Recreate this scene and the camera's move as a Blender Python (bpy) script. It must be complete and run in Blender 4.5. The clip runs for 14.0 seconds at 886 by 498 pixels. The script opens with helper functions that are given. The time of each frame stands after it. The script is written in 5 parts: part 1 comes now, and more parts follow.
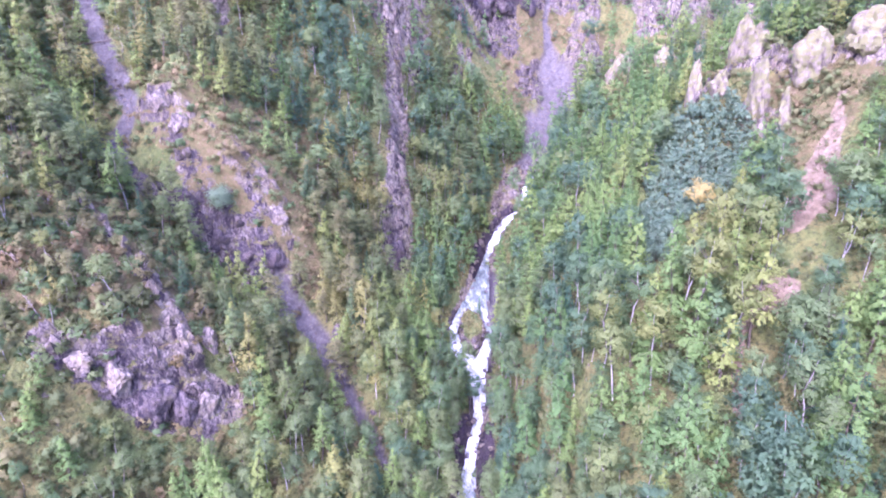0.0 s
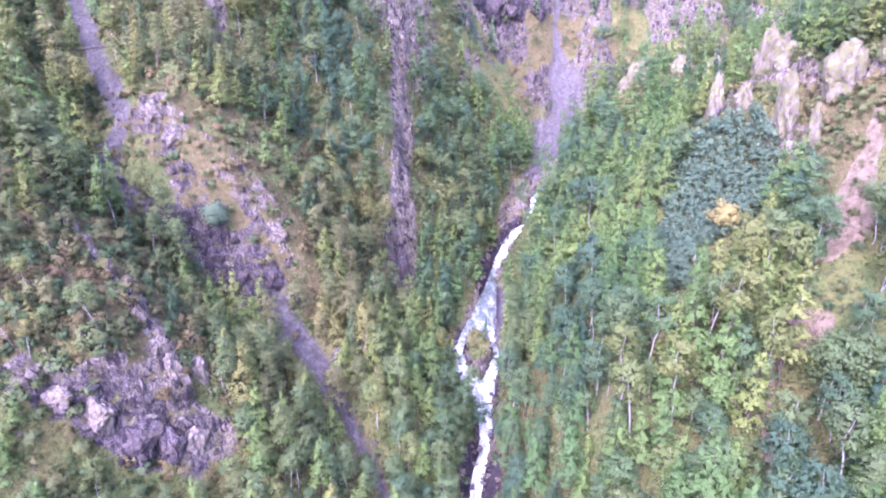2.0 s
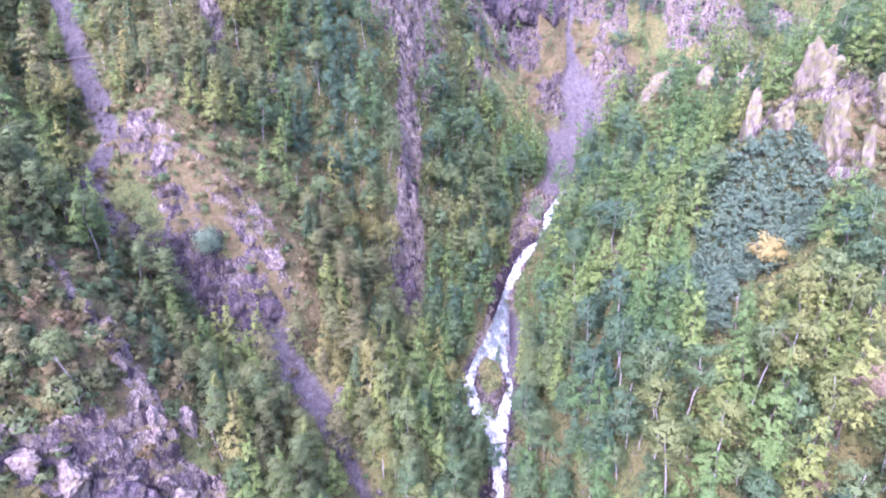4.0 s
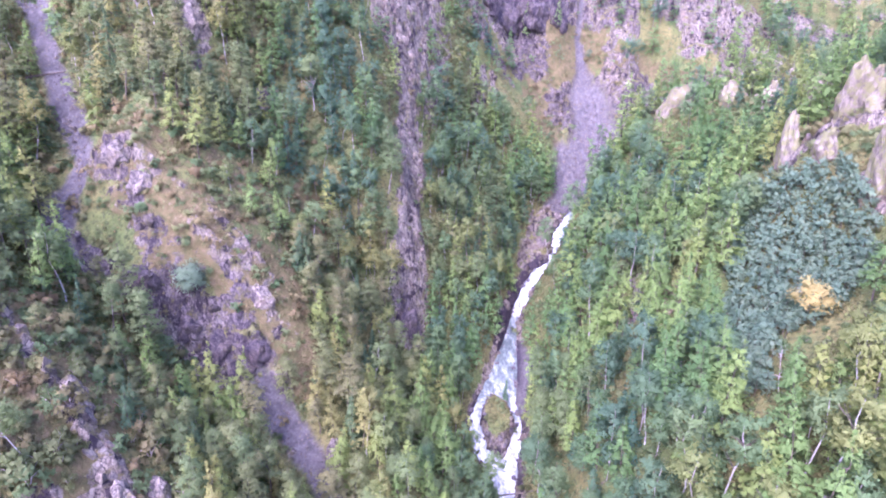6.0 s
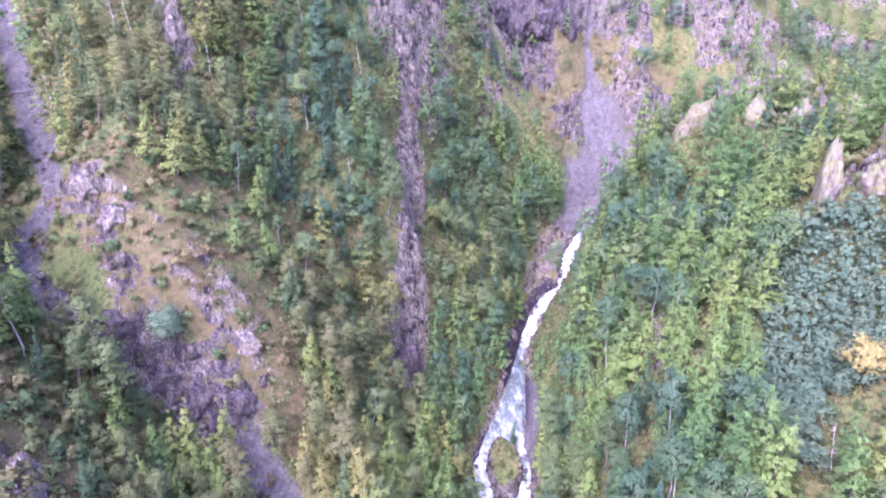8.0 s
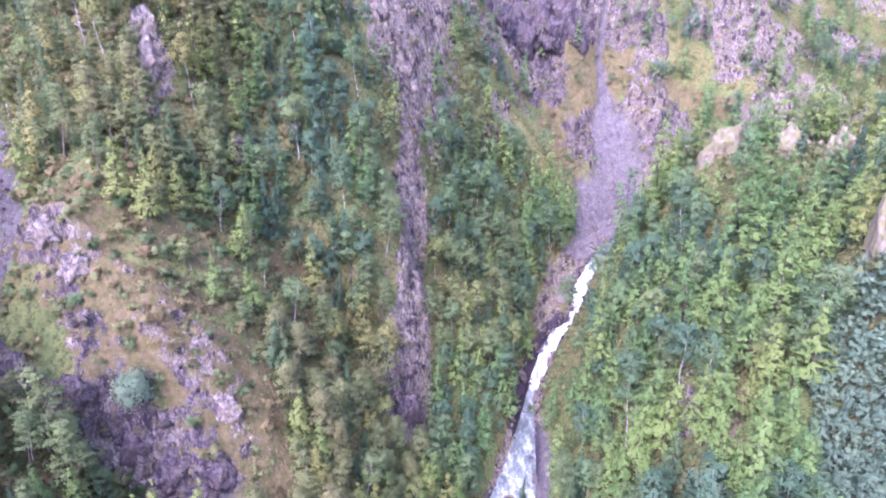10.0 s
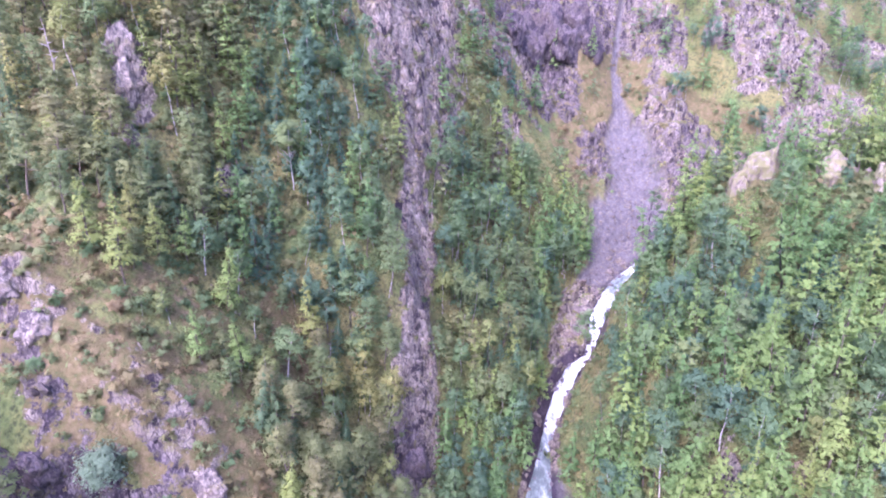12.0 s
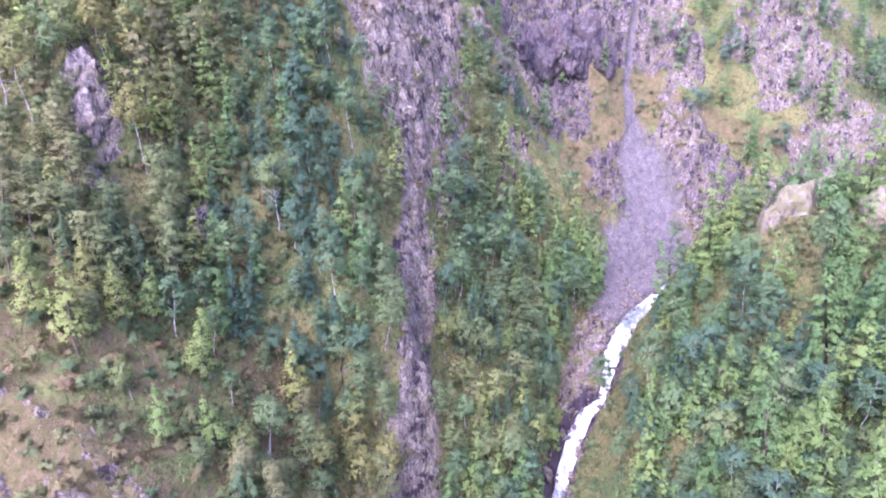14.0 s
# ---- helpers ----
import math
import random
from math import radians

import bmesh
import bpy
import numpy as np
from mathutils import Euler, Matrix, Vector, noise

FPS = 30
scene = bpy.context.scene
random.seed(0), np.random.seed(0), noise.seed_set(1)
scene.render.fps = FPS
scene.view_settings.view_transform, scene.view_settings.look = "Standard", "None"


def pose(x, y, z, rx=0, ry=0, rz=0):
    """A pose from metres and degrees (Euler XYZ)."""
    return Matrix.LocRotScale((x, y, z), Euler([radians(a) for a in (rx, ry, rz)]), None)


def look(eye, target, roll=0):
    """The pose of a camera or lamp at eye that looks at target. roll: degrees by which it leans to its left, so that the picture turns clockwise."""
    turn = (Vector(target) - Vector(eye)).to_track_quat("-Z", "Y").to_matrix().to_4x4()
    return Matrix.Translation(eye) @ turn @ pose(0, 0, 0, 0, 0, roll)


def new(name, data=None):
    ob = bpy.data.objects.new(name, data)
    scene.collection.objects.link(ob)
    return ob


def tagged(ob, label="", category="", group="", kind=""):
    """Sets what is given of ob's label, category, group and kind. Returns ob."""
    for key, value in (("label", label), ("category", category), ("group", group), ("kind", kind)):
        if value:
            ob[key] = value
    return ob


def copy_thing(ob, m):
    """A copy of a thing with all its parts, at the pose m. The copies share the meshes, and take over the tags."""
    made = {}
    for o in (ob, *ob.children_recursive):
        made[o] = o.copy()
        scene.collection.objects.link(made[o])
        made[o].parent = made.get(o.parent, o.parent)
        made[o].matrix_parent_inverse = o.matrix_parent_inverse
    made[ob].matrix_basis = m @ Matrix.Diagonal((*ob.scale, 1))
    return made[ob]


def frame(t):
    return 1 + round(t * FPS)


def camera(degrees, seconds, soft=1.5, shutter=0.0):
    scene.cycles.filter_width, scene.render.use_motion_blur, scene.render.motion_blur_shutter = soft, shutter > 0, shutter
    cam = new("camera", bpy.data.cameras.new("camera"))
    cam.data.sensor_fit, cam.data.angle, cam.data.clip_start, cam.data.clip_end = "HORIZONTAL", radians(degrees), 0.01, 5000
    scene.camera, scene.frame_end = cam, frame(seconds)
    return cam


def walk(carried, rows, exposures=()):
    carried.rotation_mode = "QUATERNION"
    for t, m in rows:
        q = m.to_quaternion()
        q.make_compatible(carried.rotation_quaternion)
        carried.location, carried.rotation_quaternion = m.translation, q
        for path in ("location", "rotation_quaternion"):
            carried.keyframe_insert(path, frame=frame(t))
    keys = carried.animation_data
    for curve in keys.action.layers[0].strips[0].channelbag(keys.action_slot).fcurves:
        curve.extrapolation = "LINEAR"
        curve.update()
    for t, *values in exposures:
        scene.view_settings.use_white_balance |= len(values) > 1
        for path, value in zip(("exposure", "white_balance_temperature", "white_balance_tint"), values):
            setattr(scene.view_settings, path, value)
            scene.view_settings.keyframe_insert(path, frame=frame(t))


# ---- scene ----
# camera
cam = camera(71.0, 14.0, soft=1.95)
RISE = 9.0  # how much the whole gorge climbs upstream, in degrees, over the level plan of it below
METRES, EYE, TILT, LEAN, TURN = 85.0, 120.0, -33.0 + RISE, 0.0, 0.0
ROWS = [
    (0.0, 0.0, 0.0, 0.0, 0.0, 0.0, -0.0),
    (0.5, -0.0007, 0.0178, 0.0108, 0.08, 0.09, -0.07),
    (1.0, -0.0, 0.0357, 0.0222, 0.23, 0.13, -0.19),
    (1.5, -0.0009, 0.0566, 0.0349, 0.29, -0.0, -0.31),
    (2.0, -0.005, 0.0808, 0.0488, 0.37, 0.01, -0.42),
    (2.5, -0.011, 0.1081, 0.0642, 0.49, -0.01, -0.5),
    (3.0, -0.0173, 0.1375, 0.0813, 0.62, -0.06, -0.55),
    (5.5, -0.0323, 0.2933, 0.1786, 0.78, -0.1, -0.75),
    (6.0, -0.0352, 0.3237, 0.1976, 0.79, -0.18, -0.8),
    (6.5, -0.0375, 0.3533, 0.2156, 0.85, -0.18, -0.76),
    (7.0, -0.04, 0.3842, 0.2351, 0.84, -0.22, -0.82),
    (7.5, -0.0413, 0.4147, 0.2551, 0.88, -0.25, -0.83),
    (8.0, -0.0421, 0.4462, 0.2773, 0.93, -0.31, -0.86),
    (10.5, -0.0498, 0.6094, 0.3887, 1.31, -0.28, -1.07),
    (11.0, -0.0553, 0.6403, 0.4079, 1.35, -0.37, -1.08),
    (11.5, -0.0609, 0.6725, 0.4282, 1.39, -0.47, -1.05),
    (12.0, -0.0645, 0.7056, 0.4515, 1.45, -0.43, -1.0),
    (12.5, -0.0656, 0.7379, 0.4734, 1.48, -0.45, -1.0),
    (13.0, -0.0666, 0.7718, 0.4964, 1.5, -0.49, -1.09),
    (13.5, -0.0692, 0.8044, 0.5189, 1.57, -0.52, -1.06),
    (14.0, -0.0692, 0.8361, 0.5409, 1.65, -0.48, -1.03),
]
walk(cam, [(t, pose(0, 0, EYE, TILT, LEAN, TURN) @ pose(METRES * x, METRES * y, METRES * z, 90 + pitch, roll, yaw)) for t, x, y, z, yaw, pitch, roll in ROWS],
     exposures=[(0.0, 2.74, 4960.0, 60.0), (7.0, 2.62, 5010.0, 57.0), (14.0, 2.56, 5030.0, 56.0)])

# ---- light: a bright overcast sky with a weak, wide sun ----
world = bpy.data.worlds.new("sky")
scene.world = world
world.use_nodes = True
wn = world.node_tree.nodes
sky = wn.new("ShaderNodeTexSky")
sky.sky_type = "NISHITA"
sky.sun_disc = False
sky.sun_elevation = radians(50)
sky.sun_rotation = radians(209)
sky.air_density, sky.dust_density, sky.ozone_density = 1.0, 6.0, 1.0
wn["Background"].inputs["Strength"].default_value = 0.15
world.node_tree.links.new(sky.outputs[0], wn["Background"].inputs["Color"])

sun_data = bpy.data.lights.new("sun", "SUN")
sun_data.energy, sun_data.angle, sun_data.color = 0.8, radians(70), (1.0, 0.96, 0.9)
sun = new("sun", sun_data)
sun.matrix_world = look((-29, -53, 192), (0, 0, 120))


# ---- the climb of the gorge: from its plan to the world ----
CLIMB = Matrix.Translation((0, 0, EYE)) @ Matrix.Rotation(radians(RISE), 4, "X") @ Matrix.Translation((0, 0, -EYE))


def climb(v):
    """Places of the plan (x, y, height), as an array whose last axis is 3, in the world."""
    m = np.array(CLIMB)
    return np.asarray(v, float) @ m[:3, :3].T + m[:3, 3]


def upright(x, y, z, rx=0, ry=0, rz=0):
    """An upright pose at a place of the plan."""
    return pose(*(CLIMB @ Vector((x, y, z))), rx, ry, rz)


# ---- noise and geometry helpers ----
def smooth(a, b, v):
    t = np.clip((v - a) / (b - a), 0, 1)
    return t * t * (3 - 2 * t)


def lattice(ix, iy, seed):
    h = (ix.astype(np.int64) * 374761393 + iy.astype(np.int64) * 668265263 + seed * 974634777) & 0xFFFFFFFF
    h = ((h ^ (h >> 13)) * 1274126177) & 0xFFFFFFFF
    return ((h ^ (h >> 16)) & 0xFFFF) / 65535.0


def value_noise(x, y, seed=0):
    ix, iy = np.floor(x), np.floor(y)
    fx, fy = x - ix, y - iy
    fx, fy = fx * fx * (3 - 2 * fx), fy * fy * (3 - 2 * fy)
    a, b = lattice(ix, iy, seed), lattice(ix + 1, iy, seed)
    c, d = lattice(ix, iy + 1, seed), lattice(ix + 1, iy + 1, seed)
    return (a * (1 - fx) + b * fx) * (1 - fy) + (c * (1 - fx) + d * fx) * fy


def fbm(x, y, seed=0, octaves=4):
    total, amp, norm = 0.0, 1.0, 0.0
    for k in range(octaves):
        total = total + amp * value_noise(x * 2.03 ** k + 17.3 * k, y * 2.03 ** k - 9.1 * k, seed + k)
        norm += amp
        amp *= 0.5
    return total / norm


def ridged(x, y, seed=0, octaves=3):
    total, amp, norm = 0.0, 1.0, 0.0
    for k in range(octaves):
        total = total + amp * (1 - np.abs(2 * value_noise(x * 2.1 ** k, y * 2.1 ** k, seed + 31 * k) - 1))
        norm += amp
        amp *= 0.5
    return total / norm


def along(points, x, y):
    """Distance from (x, y) to a polyline, and the values that its vertices carry after x and y, at the nearest place."""
    pts = np.array(points, float)
    best = np.full(x.shape, 1e9)
    vals = np.zeros(x.shape + (pts.shape[1] - 2,))
    for a, b in zip(pts[:-1], pts[1:]):
        d = b[:2] - a[:2]
        t = np.clip(((x - a[0]) * d[0] + (y - a[1]) * d[1]) / (d @ d), 0, 1)
        dist = np.hypot(x - a[0] - t * d[0], y - a[1] - t * d[1])
        near = dist < best
        best = np.where(near, dist, best)
        vals = np.where(near[..., None], a[2:] + t[..., None] * (b[2:] - a[2:]), vals)
    return best, vals


def mesh_from(name, verts, faces, mats, index=None, flat=False, soft=None):
    """A mesh from arrays of vertices and of equal-sided faces, with its materials."""
    me = bpy.data.meshes.new(name)
    verts, faces = np.asarray(verts, np.float32), np.asarray(faces, np.int32)
    n, k = faces.shape
    me.vertices.add(len(verts))
    me.vertices.foreach_set("co", verts.ravel())
    me.loops.add(n * k)
    me.loops.foreach_set("vertex_index", faces.ravel())
    me.polygons.add(n)
    me.polygons.foreach_set("loop_start", np.arange(0, n * k, k, dtype=np.int32))
    me.polygons.foreach_set("use_smooth", np.full(n, not flat))
    for m in mats:
        me.materials.append(m)
    if index is not None:
        me.polygons.foreach_set("material_index", np.asarray(index, np.int32))
    me.update(calc_edges=True)
    if soft is not None:
        me.normals_split_custom_set_from_vertices(np.asarray(soft, np.float32))
    return me


def part(name, me, parent, label=""):
    ob = new(name, me)
    ob.parent = parent
    return tagged(ob, label)


# ---- materials ----
class Nodes:
    def __init__(self, name):
        self.mat = bpy.data.materials.new(name)
        self.mat.use_nodes = True
        self.tree = self.mat.node_tree
        self.bsdf = self.tree.nodes["Principled BSDF"]
        self.out = self.tree.nodes["Material Output"]

    def add(self, kind, **props):
        node = self.tree.nodes.new(kind)
        for key, value in props.items():
            setattr(node, key, value)
        return node

    def link(self, a, b):
        self.tree.links.new(a, b)

    def coords(self, scale=(1, 1, 1)):
        tc = self.add("ShaderNodeTexCoord")
        mp = self.add("ShaderNodeMapping")
        mp.inputs["Scale"].default_value = scale
        self.link(tc.outputs["Object"], mp.inputs["Vector"])
        return mp.outputs[0]

    def noise(self, vec, scale, detail=4.0, rough=0.55):
        n = self.add("ShaderNodeTexNoise")
        n.inputs["Scale"].default_value = scale
        n.inputs["Detail"].default_value = detail
        n.inputs["Roughness"].default_value = rough
        self.link(vec, n.inputs["Vector"])
        return n.outputs["Fac"]

    def add_noise_colour(self, vec, scale):
        t = self.add("ShaderNodeTexNoise")
        t.inputs["Scale"].default_value = scale
        self.link(vec, t.inputs["Vector"])
        return t.outputs["Color"]

    def voronoi(self, vec, scale, feature):
        """A value for each cell, or the distance to the cell's edge."""
        v = self.add("ShaderNodeTexVoronoi", feature=feature)
        v.inputs["Scale"].default_value = scale
        self.link(vec, v.inputs["Vector"])
        if feature == "DISTANCE_TO_EDGE":
            return v.outputs["Distance"]
        split = self.add("ShaderNodeSeparateColor")
        self.link(v.outputs["Color"], split.inputs[0])
        return split.outputs[0]

    def ramp(self, fac, stops):
        r = self.add("ShaderNodeValToRGB")
        els = r.color_ramp.elements
        while len(els) < len(stops):
            els.new(0.5)
        for el, (pos, col) in zip(els, stops):
            el.position, el.color = pos, (*col, 1)
        self.link(fac, r.inputs[0])
        return r.outputs[0]

    def mix(self, fac, a, b, blend="MIX"):
        m = self.add("ShaderNodeMix", data_type="RGBA", blend_type=blend)
        for sock, v in ((m.inputs[0], fac), (m.inputs[6], a), (m.inputs[7], b)):
            if isinstance(v, (int, float)):
                sock.default_value = v
            elif isinstance(v, tuple):
                sock.default_value = (*v, 1)
            else:
                self.link(v, sock)
        return m.outputs[2]

    def math(self, op, a, b=0.0, clamp=False):
        m = self.add("ShaderNodeMath", operation=op, use_clamp=clamp)
        for sock, v in zip(m.inputs, (a, b)):
            if isinstance(v, (int, float)):
                sock.default_value = v
            else:
                self.link(v, sock)
        return m.outputs[0]

    def attr(self, name):
        return self.add("ShaderNodeAttribute", attribute_name=name).outputs["Fac"]

    def bump(self, height, strength, distance):
        b = self.add("ShaderNodeBump")
        b.inputs["Strength"].default_value = strength
        b.inputs["Distance"].default_value = distance
        self.link(height, b.inputs["Height"])
        self.link(b.outputs[0], self.bsdf.inputs["Normal"])

    def finish(self, colour, rough=0.9, spec=0.2):
        self.link(colour, self.bsdf.inputs["Base Color"])
        self.bsdf.inputs["Roughness"].default_value = rough
        self.bsdf.inputs["Specular IOR Level"].default_value = spec
        return self.mat


def rock_colour(n, vec, streaked):
    """Grey-violet gneiss broken into blocks: pale and dusky faces, dark joints, clefts with their shade in the colour,
    brown stains and lichen.
    """
    big = n.noise(vec, 0.16, 5)
    fine = n.noise(streaked, 1.5, 6, 0.75)
    crack = n.noise(streaked, 0.42, 6, 0.75)
    warp = n.mix(0.55, streaked, n.add_noise_colour(vec, 0.9), "ADD")
    block = n.voronoi(warp, 1.5, "F1")
    joint = n.voronoi(warp, 1.5, "DISTANCE_TO_EDGE")
    chip = n.voronoi(warp, 4.3, "F1")
    tone = n.math("ADD", n.math("MULTIPLY", block, 0.3), n.math("ADD", n.math("MULTIPLY", chip, 0.3), n.math("MULTIPLY", fine, 0.4)))
    base = n.ramp(tone, [(0.24, (0.092, 0.079, 0.064)), (0.42, (0.158, 0.138, 0.105)), (0.58, (0.218, 0.192, 0.146)), (0.76, (0.305, 0.272, 0.21))])
    base = n.mix(n.ramp(n.noise(vec, 0.33, 4), [(0.5, (0, 0, 0)), (0.68, (0.8, 0.8, 0.8))]), base, n.mix(0.5, base, (0.17, 0.115, 0.075)))
    base = n.mix(n.ramp(fine, [(0.54, (0, 0, 0)), (0.72, (0.6, 0.6, 0.6))]), base, (0.32, 0.283, 0.22))
    base = n.mix(n.math("MULTIPLY", n.attr("slate"), n.ramp(big, [(0.36, (1, 1, 1)), (0.64, (0.45, 0.45, 0.45))])), base, n.mix(n.ramp(tone, [(0.38, (0, 0, 0)), (0.7, (1, 1, 1))]), (0.030, 0.026, 0.034), (0.135, 0.115, 0.118)))
    base = n.mix(n.ramp(joint, [(0.01, (0.8, 0.8, 0.8)), (0.06, (0, 0, 0))]), base, (0.034, 0.028, 0.033))
    # the shadow inside the clefts, put into the colour
    base = n.mix(n.ramp(crack, [(0.42, (1, 1, 1)), (0.475, (0, 0, 0))]), base, (0.032, 0.026, 0.030))
    lichen = n.ramp(n.noise(vec, 0.6, 6, 0.7), [(0.53, (0, 0, 0)), (0.64, (1, 1, 1))])
    base = n.mix(n.math("MULTIPLY", lichen, 0.75), base, (0.135, 0.128, 0.045))
    return base, fine, n.math("ADD", n.math("MULTIPLY", crack, 0.6), n.math("MULTIPLY", tone, 0.4))


def ground_material():
    n = Nodes("ground")
    vec = n.coords()
    streaked = n.coords((1.15, 0.8, 0.5))
    rock, fine, crack = rock_colour(n, vec, streaked)
    patch = n.noise(vec, 0.11, 5, 0.6)
    tuft = n.noise(vec, 1.3, 5, 0.7)
    floor = n.ramp(patch, [(0.33, (0.085, 0.122, 0.038)), (0.45, (0.125, 0.146, 0.045)), (0.56, (0.158, 0.147, 0.052)), (0.68, (0.132, 0.148, 0.047))])
    floor = n.mix(n.ramp(tuft, [(0.36, (1, 1, 1)), (0.52, (0, 0, 0))]), floor, (0.045, 0.058, 0.022))
    floor = n.mix(n.ramp(n.noise(vec, 0.37, 4), [(0.6, (0, 0, 0)), (0.74, (0.4, 0.4, 0.4))]), floor, (0.17, 0.142, 0.042))
    vor = n.add("ShaderNodeTexVoronoi")
    vor.inputs["Scale"].default_value = 1.7
    n.link(vec, vor.inputs["Vector"])
    scree = n.ramp(n.noise(vec, 0.6, 6, 0.7), [(0.3, (0.080, 0.075, 0.074)), (0.5, (0.128, 0.120, 0.115)), (0.7, (0.180, 0.168, 0.160))])
    scree = n.mix(0.45, scree, n.ramp(vor.outputs["Distance"], [(0.0, (0.62, 0.62, 0.62)), (0.7, (0.3, 0.3, 0.3))]), "OVERLAY")
    soil = n.ramp(n.noise(vec, 0.8, 5, 0.65), [(0.3, (0.11, 0.092, 0.052)), (0.5, (0.195, 0.152, 0.098)), (0.7, (0.27, 0.213, 0.15))])
    meadow = n.ramp(n.noise(vec, 0.7, 5, 0.7), [(0.32, (0.062, 0.074, 0.026)), (0.44, (0.104, 0.096, 0.036)), (0.56, (0.132, 0.108, 0.049)), (0.7, (0.172, 0.140, 0.078))])
    bare = n.math("ADD", n.attr("meadow"), n.math("MULTIPLY", n.math("SUBTRACT", n.noise(vec, 0.35, 5, 0.7), 0.52), 2.6))
    col = n.mix(n.ramp(bare, [(0.35, (0, 0, 0)), (0.65, (1, 1, 1))]), floor, meadow)
    worn = n.math("ADD", n.attr("soil"), n.math("MULTIPLY", n.math("SUBTRACT", n.noise(vec, 0.7, 5, 0.7), 0.52), 2.0))
    col = n.mix(n.ramp(worn, [(0.4, (0, 0, 0)), (0.65, (1, 1, 1))]), col, soil)
    up = n.add("ShaderNodeSeparateXYZ")
    n.link(n.add("ShaderNodeNewGeometry").outputs["True Normal"], up.inputs[0])
    ledge = n.math("MULTIPLY", n.math("SUBTRACT", up.outputs[2], 0.5), 0.9)
    edge = n.math("ADD", n.attr("rock"), n.math("MULTIPLY", n.math("SUBTRACT", n.noise(vec, 0.42, 6, 0.7), 0.5), 3.2))
    edge = n.math("SUBTRACT", edge, ledge)
    col = n.mix(n.ramp(edge, [(0.4, (0, 0, 0)), (0.58, (1, 1, 1))]), col, rock)
    col = n.mix(n.attr("scree"), col, scree)
    col = n.mix(n.attr("wet"), col, (0.028, 0.022, 0.034))
    relief = n.math("ADD", n.math("MULTIPLY", crack, 1.0), n.math("MULTIPLY", tuft, 0.6))
    n.bump(relief, 1.0, 1.2)
    return n.finish(col, 0.95, 0.12)


def stone_material():
    n = Nodes("stone")
    vec = n.coords()
    col, fine, crack = rock_colour(n, vec, n.coords((1, 1, 0.4)))
    pale = n.mix(0.35, col, (0.085, 0.074, 0.064))
    n.bump(crack, 0.7, 0.3)
    return n.finish(pale, 0.92, 0.15)


def wet_material():
    n = Nodes("wet_stone")
    vec = n.coords()
    col, fine, crack = rock_colour(n, vec, n.coords((1, 1, 0.6)))
    n.bump(crack, 0.7, 0.3)
    return n.finish(n.mix(0.6, col, (0.04, 0.034, 0.045)), 0.45, 0.4)


def slate_material():
    n = Nodes("slate")
    vec = n.coords()
    col, fine, crack = rock_colour(n, vec, n.coords((1, 1, 0.5)))
    n.bump(crack, 1.0, 0.8)
    return n.finish(n.mix(0.35, n.mix(1.0, col, (0.55, 0.52, 0.6), "MULTIPLY"), (0.03, 0.027, 0.036)), 0.85, 0.25)


def crest_material():
    n = Nodes("crest_rock")
    vec = n.coords()
    f = n.noise(n.coords((1, 1, 0.45)), 0.9, 6, 0.7)
    col = n.ramp(f, [(0.36, (0.06, 0.051, 0.04)), (0.46, (0.125, 0.108, 0.08)), (0.58, (0.185, 0.163, 0.122)), (0.72, (0.25, 0.224, 0.172))])
    col = n.mix(n.ramp(n.noise(vec, 0.7, 5, 0.7), [(0.45, (0, 0, 0)), (0.54, (0.95, 0.95, 0.95))]), col, (0.128, 0.128, 0.055))
    n.bump(f, 0.9, 0.5)
    return n.finish(col, 0.93, 0.12)


def leaf_material(name, stops):
    """Foliage: tone by tree, by clump and by leaf; some light also passes through."""
    n = Nodes(name)
    vec = n.coords()
    own = n.add("ShaderNodeAttribute", attribute_name="tone", attribute_type="OBJECT").outputs["Fac"]
    col = n.ramp(n.math("MAXIMUM", own, n.attr("tint")), stops)
    isl = n.add("ShaderNodeNewGeometry").outputs["Random Per Island"]
    col = n.mix(0.18, col, n.ramp(isl, [(0.0, (0.34, 0.37, 0.38)), (0.5, (0.5, 0.5, 0.5)), (1.0, (0.72, 0.7, 0.6))]), "OVERLAY")
    leafy = n.noise(vec, 3.2, 4.0, 0.75)
    col = n.mix(0.3, col, n.ramp(leafy, [(0.34, (0.3, 0.31, 0.32)), (0.5, (0.5, 0.5, 0.5)), (0.66, (0.74, 0.74, 0.68))]), "OVERLAY")
    n.finish(col, 0.65, 0.15)
    tr = n.add("ShaderNodeBsdfTranslucent")
    n.link(col, tr.inputs["Color"])
    mx = n.add("ShaderNodeMixShader")
    mx.inputs[0].default_value = 0.54
    n.link(n.bsdf.outputs[0], mx.inputs[1])
    n.link(tr.outputs[0], mx.inputs[2])
    gap = n.add("ShaderNodeMixShader")
    n.link(n.math("GREATER_THAN", n.noise(vec, 7.0, 2.0, 0.6), 0.555), gap.inputs[0])
    n.link(mx.outputs[0], gap.inputs[1])
    n.link(n.add("ShaderNodeBsdfTransparent").outputs[0], gap.inputs[2])
    n.link(gap.outputs[0], n.out.inputs["Surface"])
    return n.mat


def bark_material(name, light, dark, lo, hi):
    n = Nodes(name)
    f = n.noise(n.coords((1, 1, 0.6)), 2.2, 5, 0.7)
    return n.finish(n.ramp(f, [(lo, dark), (hi, light)]), 0.85, 0.2)


